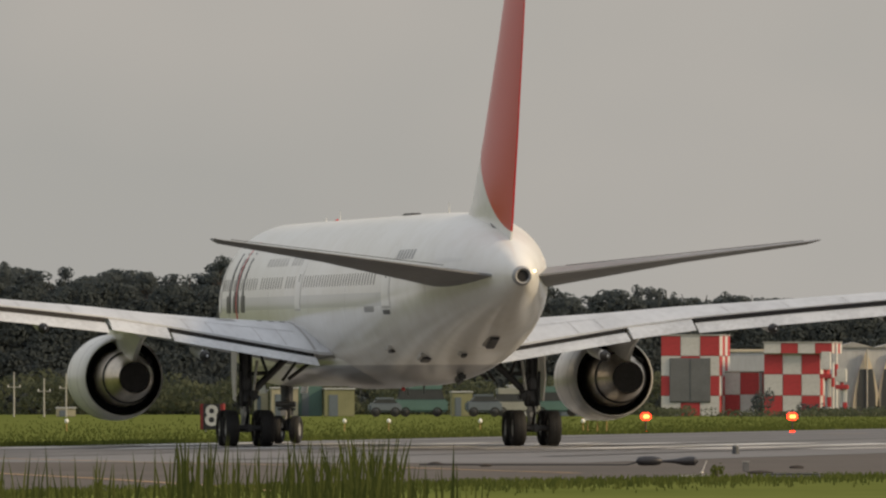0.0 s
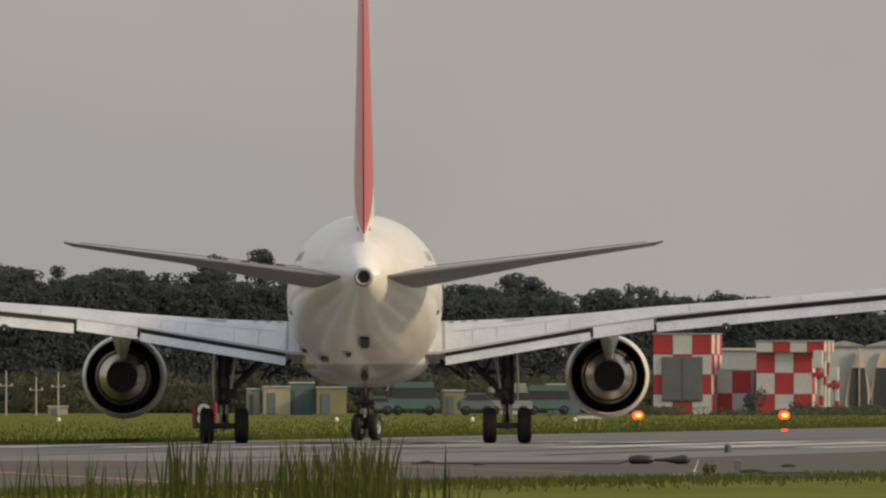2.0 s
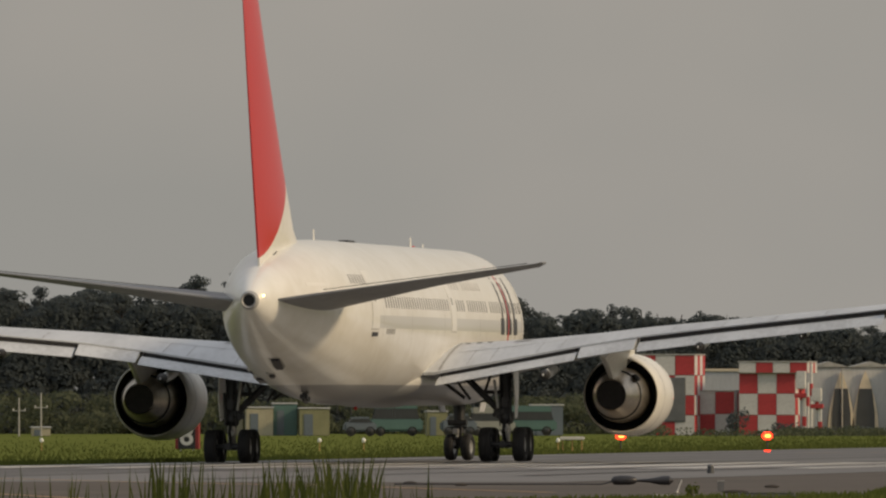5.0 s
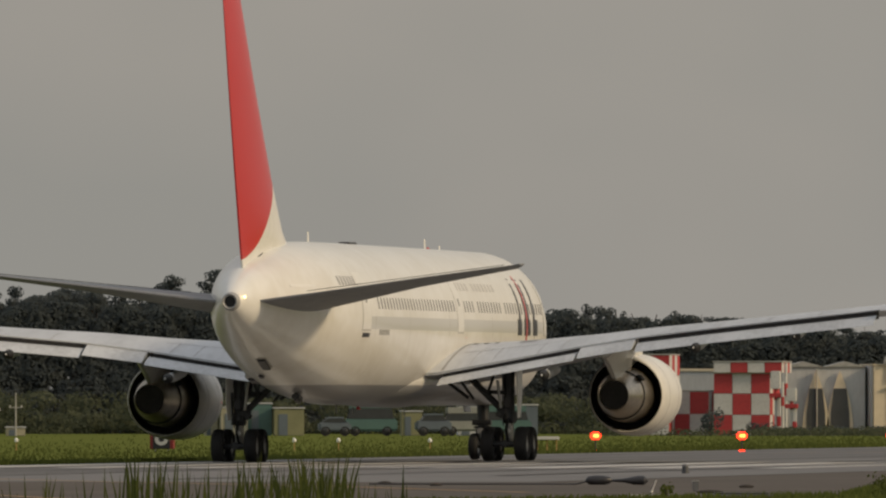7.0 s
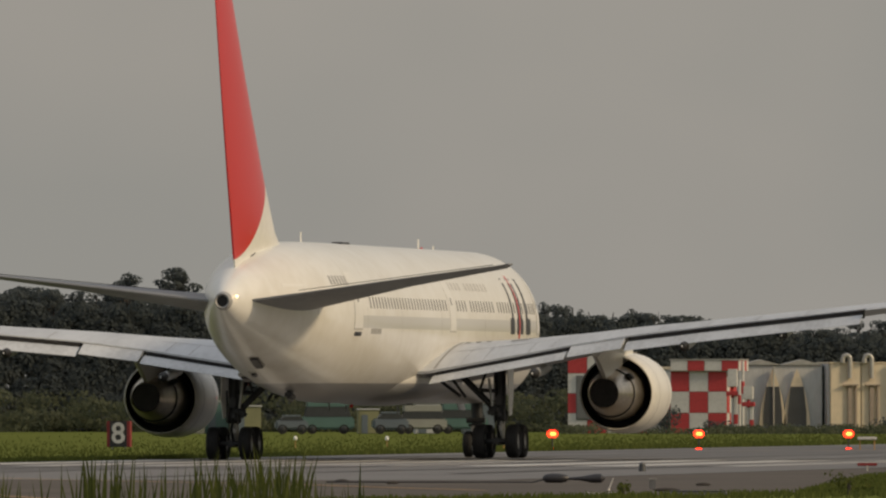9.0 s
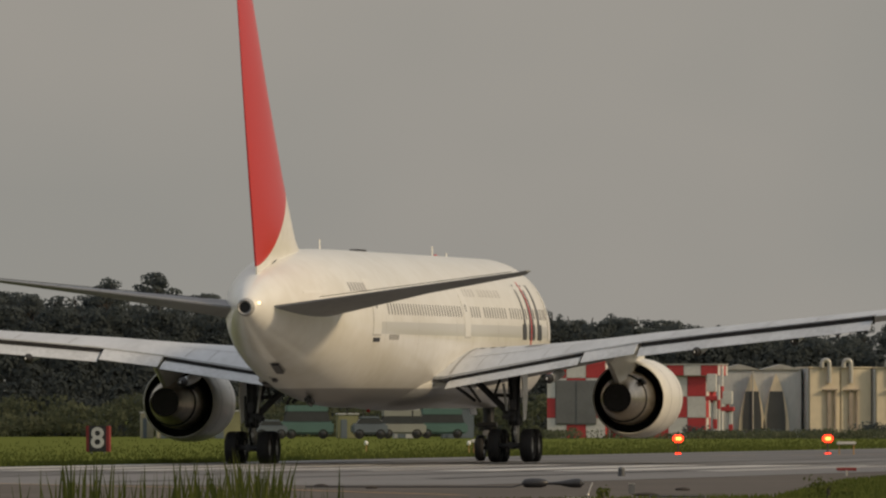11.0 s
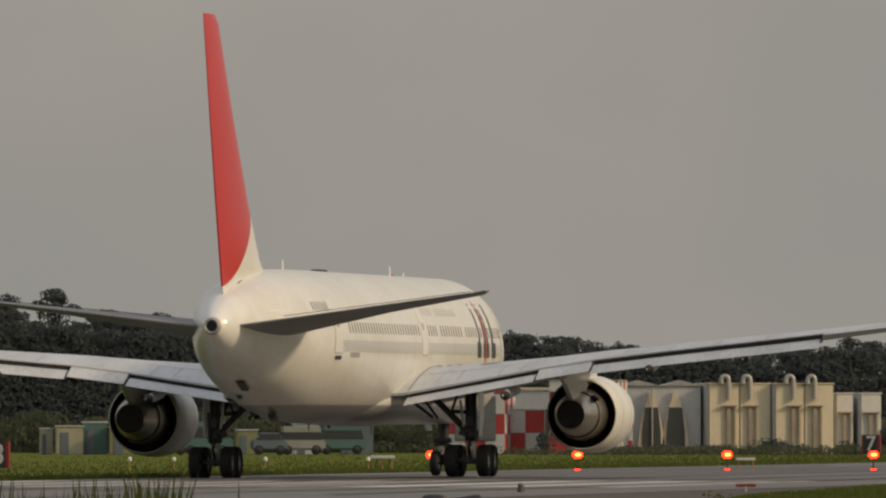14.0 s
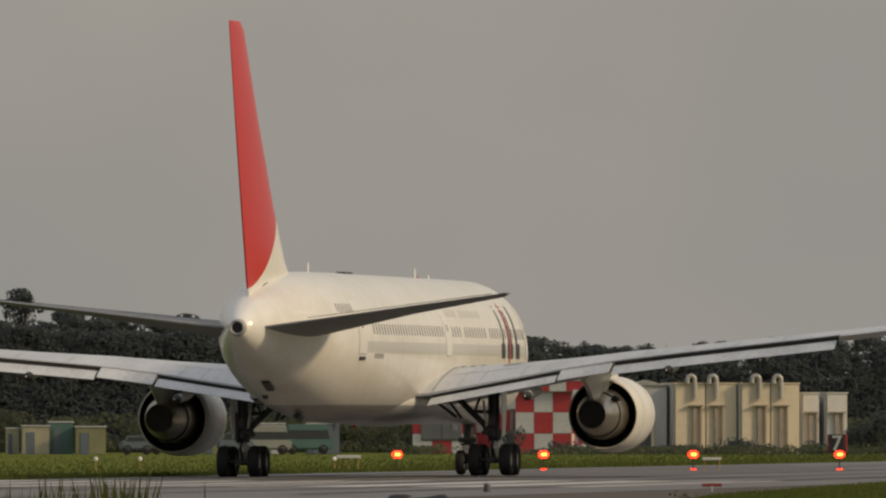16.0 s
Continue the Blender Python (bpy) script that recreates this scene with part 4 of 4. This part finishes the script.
for sd, nm in ((1, "left"), (-1, "right")):
    # tailplane
    secs = [(0.3, -17.0, -24.85, 5.13, 5.25, 0.092), (1.6, -18.3, -24.98, 5.30, 5.40, 0.086), (5.5, -21.3, -25.45, 5.86, 5.90, 0.056), (9.05, -23.9, -25.6, 6.31, 6.34, 0.06), (9.31, -24.55, -25.62, 6.38, 6.39, 0.05)]
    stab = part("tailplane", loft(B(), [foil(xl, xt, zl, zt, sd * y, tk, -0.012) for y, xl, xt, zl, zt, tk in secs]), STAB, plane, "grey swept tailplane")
    bm = B()
    rod(bm, (-22.9, sd * 1.9, 5.62), (-25.4, sd * 8.8, 6.36), 0.012, seg=6)
    part("elevator_gap", bm, BLACK, stab)
    # wing
    wing = part("wing", loft(B(), [foil(xl, xt, zl, zt, sd * y, tk) for y, xl, xt, zl, zt, tk in WINGS]), WING, plane, "light grey swept wing")
    # flaps: hanging panels behind a dark slot, whose shade is a near-black block
    for nmf, y0, y1, drop, chord, gap in (("inboard_flap", 2.62, 7.36, 0.45, 1.25, 0.19), ("inboard_aileron", 7.46, 9.42, 0.40, 1.15, 0.0), ("outboard_flap", 9.52, 18.1, 0.50, 1.12, 0.19), ("outboard_aileron", 18.25, 22.6, 0.05, 0.45, 0.0)):
        rings, slots = [], []
        for k in range(7):
            y = y0 + (y1 - y0) * k / 6
            xl, xt, zl, zt, tk = wing_at(y)
            c = chord * (1.0 - 0.018 * (y - 2.5))
            top = zt - gap
            front = xt - 0.02 if gap else xt + 0.5
            rings.append(foil(front, xt - c, top, zt - drop, sd * y, 0.085, 0.02, 8))
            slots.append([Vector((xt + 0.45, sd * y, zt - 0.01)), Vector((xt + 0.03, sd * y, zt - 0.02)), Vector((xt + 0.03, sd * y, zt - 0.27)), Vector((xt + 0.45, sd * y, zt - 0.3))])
        fl = part(nmf, loft(B(), rings), FLAP, wing)
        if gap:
            part("flap_slot_shade", loft(B(), slots), DARK, wing)
    # flap track fairings
    for y, ln, hh in ((6.45, 4.3, 0.145), (11.75, 3.5, 0.14), (15.3, 3.0, 0.12)):
        xl, xt, zl, zt, tk = wing_at(y)
        rings = []
        for c, r in ((0, 0.02), (0.12, 0.6), (0.35, 1.0), (0.65, 1.0), (0.88, 0.6), (1, 0.05)):
            x = xt + 1.9 - c * ln
            zz = zt - (0.56 if y < 7 else 0.38) - 0.16 * c - 0.06 * (c > 0.6)
            rings.append([Vector((x, sd * y + r * hh * 0.7 * math.cos(2 * math.pi * i / 14), zz + r * hh * 1.25 * math.sin(2 * math.pi * i / 14))) for i in range(14)])
        track = part("flap_track_fairing", loft(B(), rings), FLAP, wing)
        part("fairing_end", lathe(B(), [(-0.12, hh * 0.6), (0.1, hh * 0.95), (0.4, hh * 1.22), (0.42, hh * 0.3)], c=(xt + 1.9 - ln * 0.92, sd * y, zz + 0.01), seg=14, caps=True), DARK, track, "dark open end")
    # engine
    ye, ze = sd * 8.04, 2.21
    nac = part("engine", lathe(B(), [(4.06, 1.225), (4.02, 1.255), (4.06, 1.285), (4.8, 1.36), (5.7, 1.40), (7.2, 1.39), (8.0, 1.32), (8.35, 1.24), (8.42, 1.18), (8.3, 1.1), (7.8, 1.08), (7.2, 1.1)], c=(0, ye, ze), seg=56), NACELLE, plane, "white engine nacelle")
    part("fan_duct", lathe(B(), [(4.08, 1.227), (5.4, 1.2), (5.4, 0.9)], c=(0, ye, ze), seg=48), DARK, nac, "black fan duct")
    part("core_cowl", lathe(B(), [(5.3, 0.9), (4.5, 0.95), (3.7, 0.93), (2.9, 0.84), (2.88, 0.80), (1.95, 0.61), (1.45, 0.525), (1.42, 0.51), (1.5, 0.495), (2.4, 0.49)], c=(0, ye, ze), seg=48), CORE, nac, "polished metal core cowl")
    part("exhaust_nozzle", lathe(B(), [(1.48, 0.482), (2.1, 0.46), (2.2, 0.25), (1.8, 0.16), (1.56, 0.02)], c=(0, ye, ze), seg=36, caps=True), PLUG, nac, "dark exhaust nozzle")
    for xr, rr in ((5.0, 1.383), (6.9, 1.394)):
        part("cowl_seam", lathe(B(), [(xr, rr), (xr + 0.012, rr + 0.006), (xr + 0.024, rr)], c=(0, ye, ze), seg=56), GREYP, nac)
    part("core_seam", lathe(B(), [(2.86, 0.80), (2.89, 0.845), (2.92, 0.85)], c=(0, ye, ze), seg=48), BLACK, nac)
    part("fan_face", lathe(B(), [(7.3, 1.1), (7.25, 0.35), (7.7, 0.02)], c=(0, ye, ze), seg=36, caps=True), PLUG, nac)
    part("vent", box(B(), (3.05, ye - 0.66, ze + 0.58), (0.55, 0.25, 0.12), 0.03, Matrix.Rotation(radians(45), 3, "X")), DARK, nac)
    # pylon
    xl, xt, zl, zt, tk = wing_at(8.09)
    prof = [(7.0, 3.45, 3.75, 0.10, 0.12), (5.6, 3.4, 4.1, 0.2, 0.24), (3.6, 3.1, 4.15, 0.2, 0.34), (2.4, 2.85, 4.05, 0.14, 0.40), (1.5, 2.74, 3.9, 0.07, 0.42), (0.5, 3.2, 3.72, 0.06, 0.36), (-0.3, 3.45, 3.6, 0.03, 0.2)]
    part("pylon", loft(B(), [[Vector((x, ye + wb, a)), Vector((x, ye + (wb + wt) * 0.55, (a + b) / 2)), Vector((x, ye + wt, b)), Vector((x, ye - wt, b)), Vector((x, ye - (wb + wt) * 0.55, (a + b) / 2)), Vector((x, ye - wb, a))] for x, a, b, wb, wt in prof]), NACELLE, nac, "white engine pylon")

    # main undercarriage
    gear = part("main_gear_strut", lathe(B(), [(1.28, 0.2), (1.36, 0.25), (1.62, 0.25), (1.72, 0.19), (2.5, 0.19), (3.3, 0.215)], "z", 18, (0.05, sd * 4.66, 0), True), STEEL, plane, "dark grey oil-stained landing gear leg")
    part("piston", rod(B(), (0.05, sd * 4.66, 1.3), (0.0, sd * 4.65, 0.5), 0.15, seg=16), HUB, gear)
    part("side_brace", rod(B(), (-0.05, sd * 4.55, 1.62), (0.1, sd * 3.2, 2.95), 0.115, seg=10), STEEL, gear)
    part("brace_link", rod(B(), (-0.1, sd * 4.6, 2.32), (0.1, sd * 3.72, 2.36), 0.07, seg=10), STEEL, gear)
    part("brace_link", rod(B(), (-0.12, sd * 3.95, 2.3), (-0.1, sd * 4.2, 3.0), 0.05, seg=8), STEEL, gear)
    part("drag_brace", rod(B(), (0.0, sd * 4.66, 1.75), (2.0, sd * 4.4, 3.1), 0.08, seg=10), STEEL, gear)
    part("door_rod", rod(B(), (0.2, sd * 2.45, 2.75), (0.1, sd * 3.25, 2.15), 0.06, seg=8), STEEL, gear)
    part("door_rod", rod(B(), (0.0, sd * 2.95, 2.8), (0.05, sd * 3.45, 2.1), 0.05, seg=8), STEEL, gear)
    part("actuator", rod(B(), (-0.22, sd * 4.42, 1.8), (-0.2, sd * 4.3, 2.75), 0.05, seg=8), HUB, gear)
    part("actuator", rod(B(), (-0.26, sd * 4.84, 1.3), (-0.2, sd * 4.86, 2.4), 0.045, seg=8), STEEL, gear)
    part("shoulder", box(B(), (0.0, sd * 4.45, 1.66), (0.34, 0.5, 0.3), 0.08, Matrix.Rotation(radians(sd * 24), 3, "X")), STEEL, gear)
    part("brake_line_box", box(B(), (-0.22, sd * 4.66, 2.0), (0.16, 0.24, 0.36), 0.04), BLACK, gear)
    part("pivot_pin", rod(B(), (-0.2, sd * 4.65, 1.02), (-0.12, sd * 4.65, 1.02), 0.09, seg=14), LAMPW, gear, "pale greased pivot end")
    bm = B()
    rod(bm, (-0.22, sd * 4.65, 1.42), (-0.56, sd * 4.65, 1.05), 0.05, seg=8)
    rod(bm, (-0.56, sd * 4.65, 1.05), (-0.2, sd * 4.65, 0.68), 0.05, seg=8)
    part("torque_link", bm, STEEL, gear)
    part("bogie_beam", box(B(), (0, sd * 4.65, 0.585), (1.75, 0.26, 0.26), 0.06), STEEL, gear)
    for ex in (-0.71, 0.71):
        part("axle", rod(B(), (ex, sd * 4.65 - 0.6, 0.585), (ex, sd * 4.65 + 0.6, 0.585), 0.09, seg=12), STEEL, gear)
    for dz in (0.12, -0.12):
        part("hydraulic_hose", rod(B(), (-0.18, sd * (4.6 + dz), 3.0), (-0.2, sd * (4.64 + dz * 1.3), 1.2), 0.022, seg=6), BLACK, gear)
    # narrow door on the outer side of the leg, tapered to its foot
    plate = lambda y: [Vector((-0.45, sd * y, 3.3)), Vector((-0.45, sd * (y + 0.05), 2.15)), Vector((-0.2, sd * (y + 0.02), 1.45)), Vector((0.25, sd * (y + 0.02), 1.5)), Vector((0.75, sd * y, 2.3)), Vector((0.8, sd * y, 3.3))]
    part("gear_door", loft(B(), [plate(4.96), plate(5.0)]), NACELLE, gear, "cream-white wheel leg door")


def wheel(parent, m, r, w, hub):
    """A wheel that turns round its local y axis."""
    bm = lathe(B(), [(-w * 0.36, r * 0.5), (-w * 0.46, r * 0.6), (-w * 0.5, r * 0.8), (-w * 0.4, r * 0.94), (-w * 0.22, r * 0.995), (-w * 0.2, r * 0.975), (-w * 0.16, r * 0.998), (-0.02, r), (-0.015, r * 0.98),
                      (0.015, r * 0.98), (0.02, r), (w * 0.16, r * 0.998), (w * 0.2, r * 0.975), (w * 0.22, r * 0.995), (w * 0.4, r * 0.94), (w * 0.5, r * 0.8), (w * 0.46, r * 0.6), (w * 0.36, r * 0.5)], "y", 36)
    wh = part("wheel", bm, RUBBER, parent, "black rubber aircraft tyre", m)
    part("rim", lathe(B(), [(-w * 0.37, r * 0.52), (-w * 0.3, r * 0.42), (-w * 0.22, r * 0.22), (-w * 0.34, r * 0.16), (-w * 0.34, 0.02), (w * 0.34, 0.02), (w * 0.34, r * 0.16), (w * 0.22, r * 0.22), (w * 0.3, r * 0.42), (w * 0.37, r * 0.52)], "y", 24), hub, wh)
    return wh


MAIN_WHEELS = []
for sd in (1, -1):
    for x in (-0.71, 0.71):
        for dy in (-0.57, 0.57):
            MAIN_WHEELS.append((wheel(plane, pose(x, sd * 4.65 + dy, 0.585), 0.585, 0.44, HUB), (x, sd * 4.65 + dy, 0.585)))

# nose undercarriage, which steers
part("nose_gear_leg", rod(B(), (22.3, 0, 2.6), (22.2, 0, 1.15), 0.24, 0.2, 14), STEEL, plane, "nose landing gear leg")
part("nose_drag_brace", rod(B(), (22.25, 0, 1.5), (24.0, 0, 2.6), 0.07, seg=8), STEEL, plane)
nose = part("nose_gear", rod(B(), (0, 0, 1.3), (0, 0, 0.47), 0.11, seg=12), STEEL, plane, "steering nose wheel fork", pose(22.2, 0, 0))
part("steering_collar", rod(B(), (0, 0, 0.95), (0, 0, 1.2), 0.22, seg=14), STEEL, nose)
part("torque_link", rod(B(), (-0.3, 0, 0.8), (-0.1, 0, 1.1), 0.05, seg=8), HUB, nose)
part("axle", rod(B(), (0, -0.32, 0.47), (0, 0.32, 0.47), 0.06, seg=10), STEEL, nose)
part("taxi_light_bracket", box(B(), (-0.05, 0, 1.15), (0.16, 0.62, 0.09), 0.02), STEEL, nose)
part("steering_actuator", rod(B(), (-0.18, -0.34, 1.32), (-0.18, 0.34, 1.32), 0.1, seg=12), STEEL, nose)
part("valve_block", box(B(), (-0.26, 0.05, 1.02), (0.16, 0.22, 0.2), 0.03), GREYP, nose, "grey valve block")
part("hydraulic_hose", rod(B(), (-0.24, -0.12, 1.9), (-0.22, -0.14, 0.7), 0.022, seg=6), BLACK, nose)
NOSE_WHEELS = [(wheel(nose, pose(0, y, 0.47), 0.47, 0.34, HUB), (0, y, 0.47)) for y in (-0.305, 0.305)]
for sd in (1, -1):
    part("nose_gear_door", box(B(), (23.0, sd * 0.72, 1.86), (1.4, 0.04, 0.34), 0.015, Matrix.Rotation(radians(-sd * 12), 3, "X")), FLAP, plane)

# windows, doors and painted marks along both sides
for sd in (1, -1):
    x = -12.6
    while x < 20.5:
        door = 2.2 < x < 3.9 or 6.3 < x < 7.0 or 11.6 < x < 12.3
        if not door:
            part("window", skin_patch(x - 0.12, x + 0.12, 5.10, 5.48, sd, 0.008, 1, 2), WINPANE, fuselage)
        x += 0.56
    for x0, x1 in ((-15.15, -14.0), (2.5, 3.6), (21.0, 22.0)):
        surround = part("cabin_door", skin_patch(x0 - 0.06, x1 + 0.06, 4.36, 6.36, sd, 0.006, 2, 8), NAMEGREY, fuselage, "cabin door with a grey outline")
        part("door_panel", skin_patch(x0, x1, 4.42, 6.30, sd, 0.016, 2, 8), WHITE, surround)
        part("door_window", skin_patch((x0 + x1) / 2 - 0.12, (x0 + x1) / 2 + 0.12, 5.3, 5.55, sd, 0.022, 1, 2), WINPANE, surround)
    part("door_sill", skin_patch(-15.0, -14.1, 4.16, 4.30, sd, 0.02, 2, 1), BLACK, fuselage, "dark door sill")
    for k in range(5):
        part("painted_mark", skin_patch(-12.6 + 0.36 * k, -12.36 + 0.36 * k, 4.24, 4.42, sd, 0.01, 1, 1), GREYP, fuselage)
    # registration and airline name, as plain bars
    for k in range(6):
        part("name_bar", skin_patch(-17.6 + 0.40 * k, -17.38 + 0.40 * k, 5.86, 6.16, sd, 0.01, 1, 2), GREYP, fuselage)
    for k in range(13):
        if k != 5:
            part("name_bar", skin_patch(2.9 + 0.68 * k, 3.25 + 0.68 * k, 5.84, 6.10, sd, 0.01, 1, 2), NAMEGREY, fuselage)
    # large emblem: dark upright strokes with feet and a red slash
    for xa, wd, fx, fw in ((15.2, 0.30, 14.9, 0.8), (16.4, 0.26, 16.3, 0.5), (17.0, 0.26, 17.0, 0.5), (18.2, 0.32, 18.2, 0.9)):
        part("emblem_stroke", skin_patch(xa, xa + wd, 4.5, 6.35, sd, 0.012, 1, 7, 0.12), BLACK, fuselage, "dark upright emblem stroke")
        part("emblem_foot", skin_patch(fx, fx + fw, 4.36, 4.92, sd, 0.014, 2, 3), BLACK, fuselage)
    part("emblem_slash", skin_patch(16.6, 16.8, 4.1, 7.0, sd, 0.018, 1, 10, 0.1), RED, fuselage, "red slanting emblem stroke")
    # service hatches under the tail
    part("seal_plate", skin_patch(-22.4, -20.2, 5.75, 5.86, sd, 0.012, 4, 1), WHITE, fuselage)


def belly_z(x, y):
    t, b, w = hull(x)
    return (t + b) / 2 - (t - b) / 2 * math.sqrt(max(0, 1 - (y / w) ** 2))


for x, y, sx, sy, tilt in ((-20.5, -0.02, 1.05, 0.26, 16), (-15.5, 1.25, 0.7, 0.28, 9), (-12.9, 1.9, 0.5, 0.2, 5), (-18.2, 0.5, 0.3, 0.16, 12)):
    hatch = part("outlet_door", box(B(), (x, y, belly_z(x, y) - 0.03), (sx, sy, 0.16), 0.02, Matrix.Rotation(radians(tilt), 3, "Y")), BLACK, fuselage, "dark open outlet door")
    part("outlet_frame", box(B(), (x, y + 0.02, belly_z(x, y) + 0.03), (sx + 0.14, sy + 0.14, 0.12), 0.02, Matrix.Rotation(radians(tilt), 3, "Y")), GALV, hatch)
part("tail_skid", box(B(), (-14.4, 0, 2.18), (0.9, 0.24, 0.3), 0.08, Matrix.Rotation(radians(8), 3, "Y")), STEEL, fuselage)


def aerial(x, z, h, c, up=1):
    bm = B()
    ring_ = lambda zz, k: [Vector((x + (c / 2 - 0.18 * (zz - z) * up) * k, 0, zz)), Vector((x, 0.03 * k, zz)), Vector((x - (c / 2 + 0.3 * (zz - z) * up) * k, 0, zz)), Vector((x, -0.03 * k, zz))]
    part("aerial", loft(bm, [ring_(z - 0.05 * up, 1), ring_(z + h * up, 0.55)]), WHITE if up > 0 else BLACK, fuselage)


for x, z in ((11.0, 7.36), (-3.0, 1.84)):
    bm = B()
    bmesh.ops.create_icosphere(bm, subdivisions=2, radius=0.07, matrix=Matrix.Translation((x, 0, z)) @ Matrix.Diagonal((1, 1, 0.9, 1)))
    part("beacon", bm, RED, fuselage, "red anti-collision beacon")
for x in (-19.4, -13.2, -7.0, 0.8, 9.6, 18.6):
    # riveted frame seams round the skin
    t_, b_, w_ = hull(x)
    def seam(o, dx):
        return [Vector((x + dx, (w_ + o) * math.cos(2 * math.pi * i / 64), (t_ + b_) / 2 + ((t_ - b_) / 2 + o) * math.sin(2 * math.pi * i / 64))) for i in range(64)]
    part("skin_seam", loft(B(), [seam(-0.02, -0.02), seam(0.004, -0.012), seam(0.004, 0.012), seam(-0.02, 0.02)], False), NAMEGREY, fuselage)
aerial(-12.2, 7.35, 0.34, 0.2)
aerial(10.4, 7.36, 0.34, 0.2)
aerial(13.4, 7.36, 0.14, 0.2)
aerial(-4.0, 1.82, 0.2, 0.25, -1)
aerial(-7.2, 1.92, 0.24, 0.25, -1)
aerial(6.0, 1.8, 0.25, 0.3, -1)
part("satellite_dome", box(B(), (-4.8, 0, 7.37), (1.6, 0.4, 0.1), 0.04), BLACK, fuselage, "low dark aerial fairing")


def wing_patch(y0, y1, c0, c1, sd, out=0.012):
    """A thin plate on the wing's upper skin between two shares of the chord."""
    bm = B()
    n = 6
    rows = []
    for y in (y0, (y0 + y1) / 2, y1):
        xl, xt, zl, zt, tk = wing_at(y)
        sec = foil(xl, xt, zl, zt, sd * y, tk, 0.02, 40)[:41]
        rows.append([bm.verts.new(Vector((x, sd * y, float(np.interp(-x, [-p.x for p in sec], [p.z for p in sec])) + out))) for x in (xl - (c0 + (c1 - c0) * i / n) * (xl - xt) for i in range(n + 1))])
    for a, b in zip(rows, rows[1:]):
        for i in range(n):
            bm.faces.new((a[i], a[i + 1], b[i + 1], b[i]))
    return bm


for sd in (1, -1):
    wg = [o for o in plane.children if o.name.startswith("wing")][0 if sd == 1 else 1]
    part("walkway_patch", wing_patch(4.6, 5.25, 0.34, 0.55, sd), GREYP, wg, "dark grey non-slip patch")
    for y in (3.5, 4.3, 5.9, 6.7, 10.6, 12.4, 14.2, 16.0):
        part("spoiler_gap", wing_patch(y, y + 0.025, 0.72, 0.985, sd), GREYP, wg)
    for y in (2.75, 3.15, 3.55):
        part("wing_marking", wing_patch(y, y + 0.18, 0.42, 0.47, sd), BLACK, wg)
    part("spoiler_hinge_gap", wing_patch(2.9, 7.2, 0.715, 0.722, sd), GREYP, wg)
    part("root_seal", wing_patch(2.53, 2.62, 0.3, 0.99, sd), GREYP, wg)


# ======== movement ========
# seconds, x, y, degrees of turn to the left of +y
TAXI = [(0, -1.74, 450.67, 9.10), (0.5, -1.96, 453.81, 6.78), (1, -2.12, 456.62, 4.42), (1.5, -2.23, 459.16, 2.21), (2, -2.29, 461.45, 0.16),
        (2.5, -2.30, 463.52, -1.70), (3, -2.26, 465.40, -3.36), (3.5, -2.17, 467.12, -4.83), (4, -2.04, 468.72, -6.09), (4.5, -1.88, 470.21, -7.16),
        (5, -1.69, 471.64, -8.04), (5.5, -1.47, 473.01, -8.74), (6, -1.22, 474.36, -9.29), (6.5, -0.95, 475.70, -9.69), (7, -0.67, 477.06, -9.98),
        (7.5, -0.37, 478.46, -10.16), (8, -0.07, 479.91, -10.27), (8.5, 0.25, 481.42, -10.31), (9, 0.57, 483.01, -10.32), (9.5, 0.89, 484.68, -10.29),
        (10, 1.22, 486.43, -10.26), (10.5, 1.54, 488.29, -10.22), (11, 1.87, 490.23, -10.18), (11.5, 2.21, 492.26, -10.16), (12, 2.55, 494.38, -10.14),
        (12.5, 2.91, 496.56, -10.14), (13, 3.28, 498.80, -10.15), (13.5, 3.67, 501.09, -10.17), (14, 4.09, 503.39, -10.20), (14.5, 4.54, 505.68, -10.24),
        (15, 5.05, 507.94, -10.31), (15.5, 5.62, 510.12, -10.42), (16, 6.32, 512.20, -10.60)]


def rolled(t):
    """Metres rolled by t seconds."""
    ts = [r[0] for r in TAXI]
    run = [0.0]
    for a, b in zip(TAXI, TAXI[1:]):
        run.append(run[-1] + math.hypot(b[1] - a[1], b[2] - a[2]))
    return float(np.interp(t, ts, run))


def motions():
    # the runway's cross fall leans the airliner to its left once it is past the crown
    lean = lambda t: -0.52 * min(max((t - 1.5) / 2.5, 0), 1)
    walk(plane, [(t, pose(x - 0.05 * lean(t) / 0.6, y, 0.02, lean(t), 0, 90 + w)) for t, x, y, w in TAXI])
    steer = [(0, -21), (1, -20), (2, -18), (3, -15), (4, -11), (5, -8), (6, -5), (7, -2), (8, 0), (16, -1)]
    walk(nose, [(t, pose(22.2, 0, 0, 0, 0, a)) for t, a in steer])
    ticks = [k / 10 for k in range(161)]
    for wheels, r in ((MAIN_WHEELS, 0.585), (NOSE_WHEELS, 0.47)):
        for w, p in wheels:
            walk(w, [(t, pose(*p, 0, math.degrees(rolled(t) / r), 0)) for t in ticks])


motions()
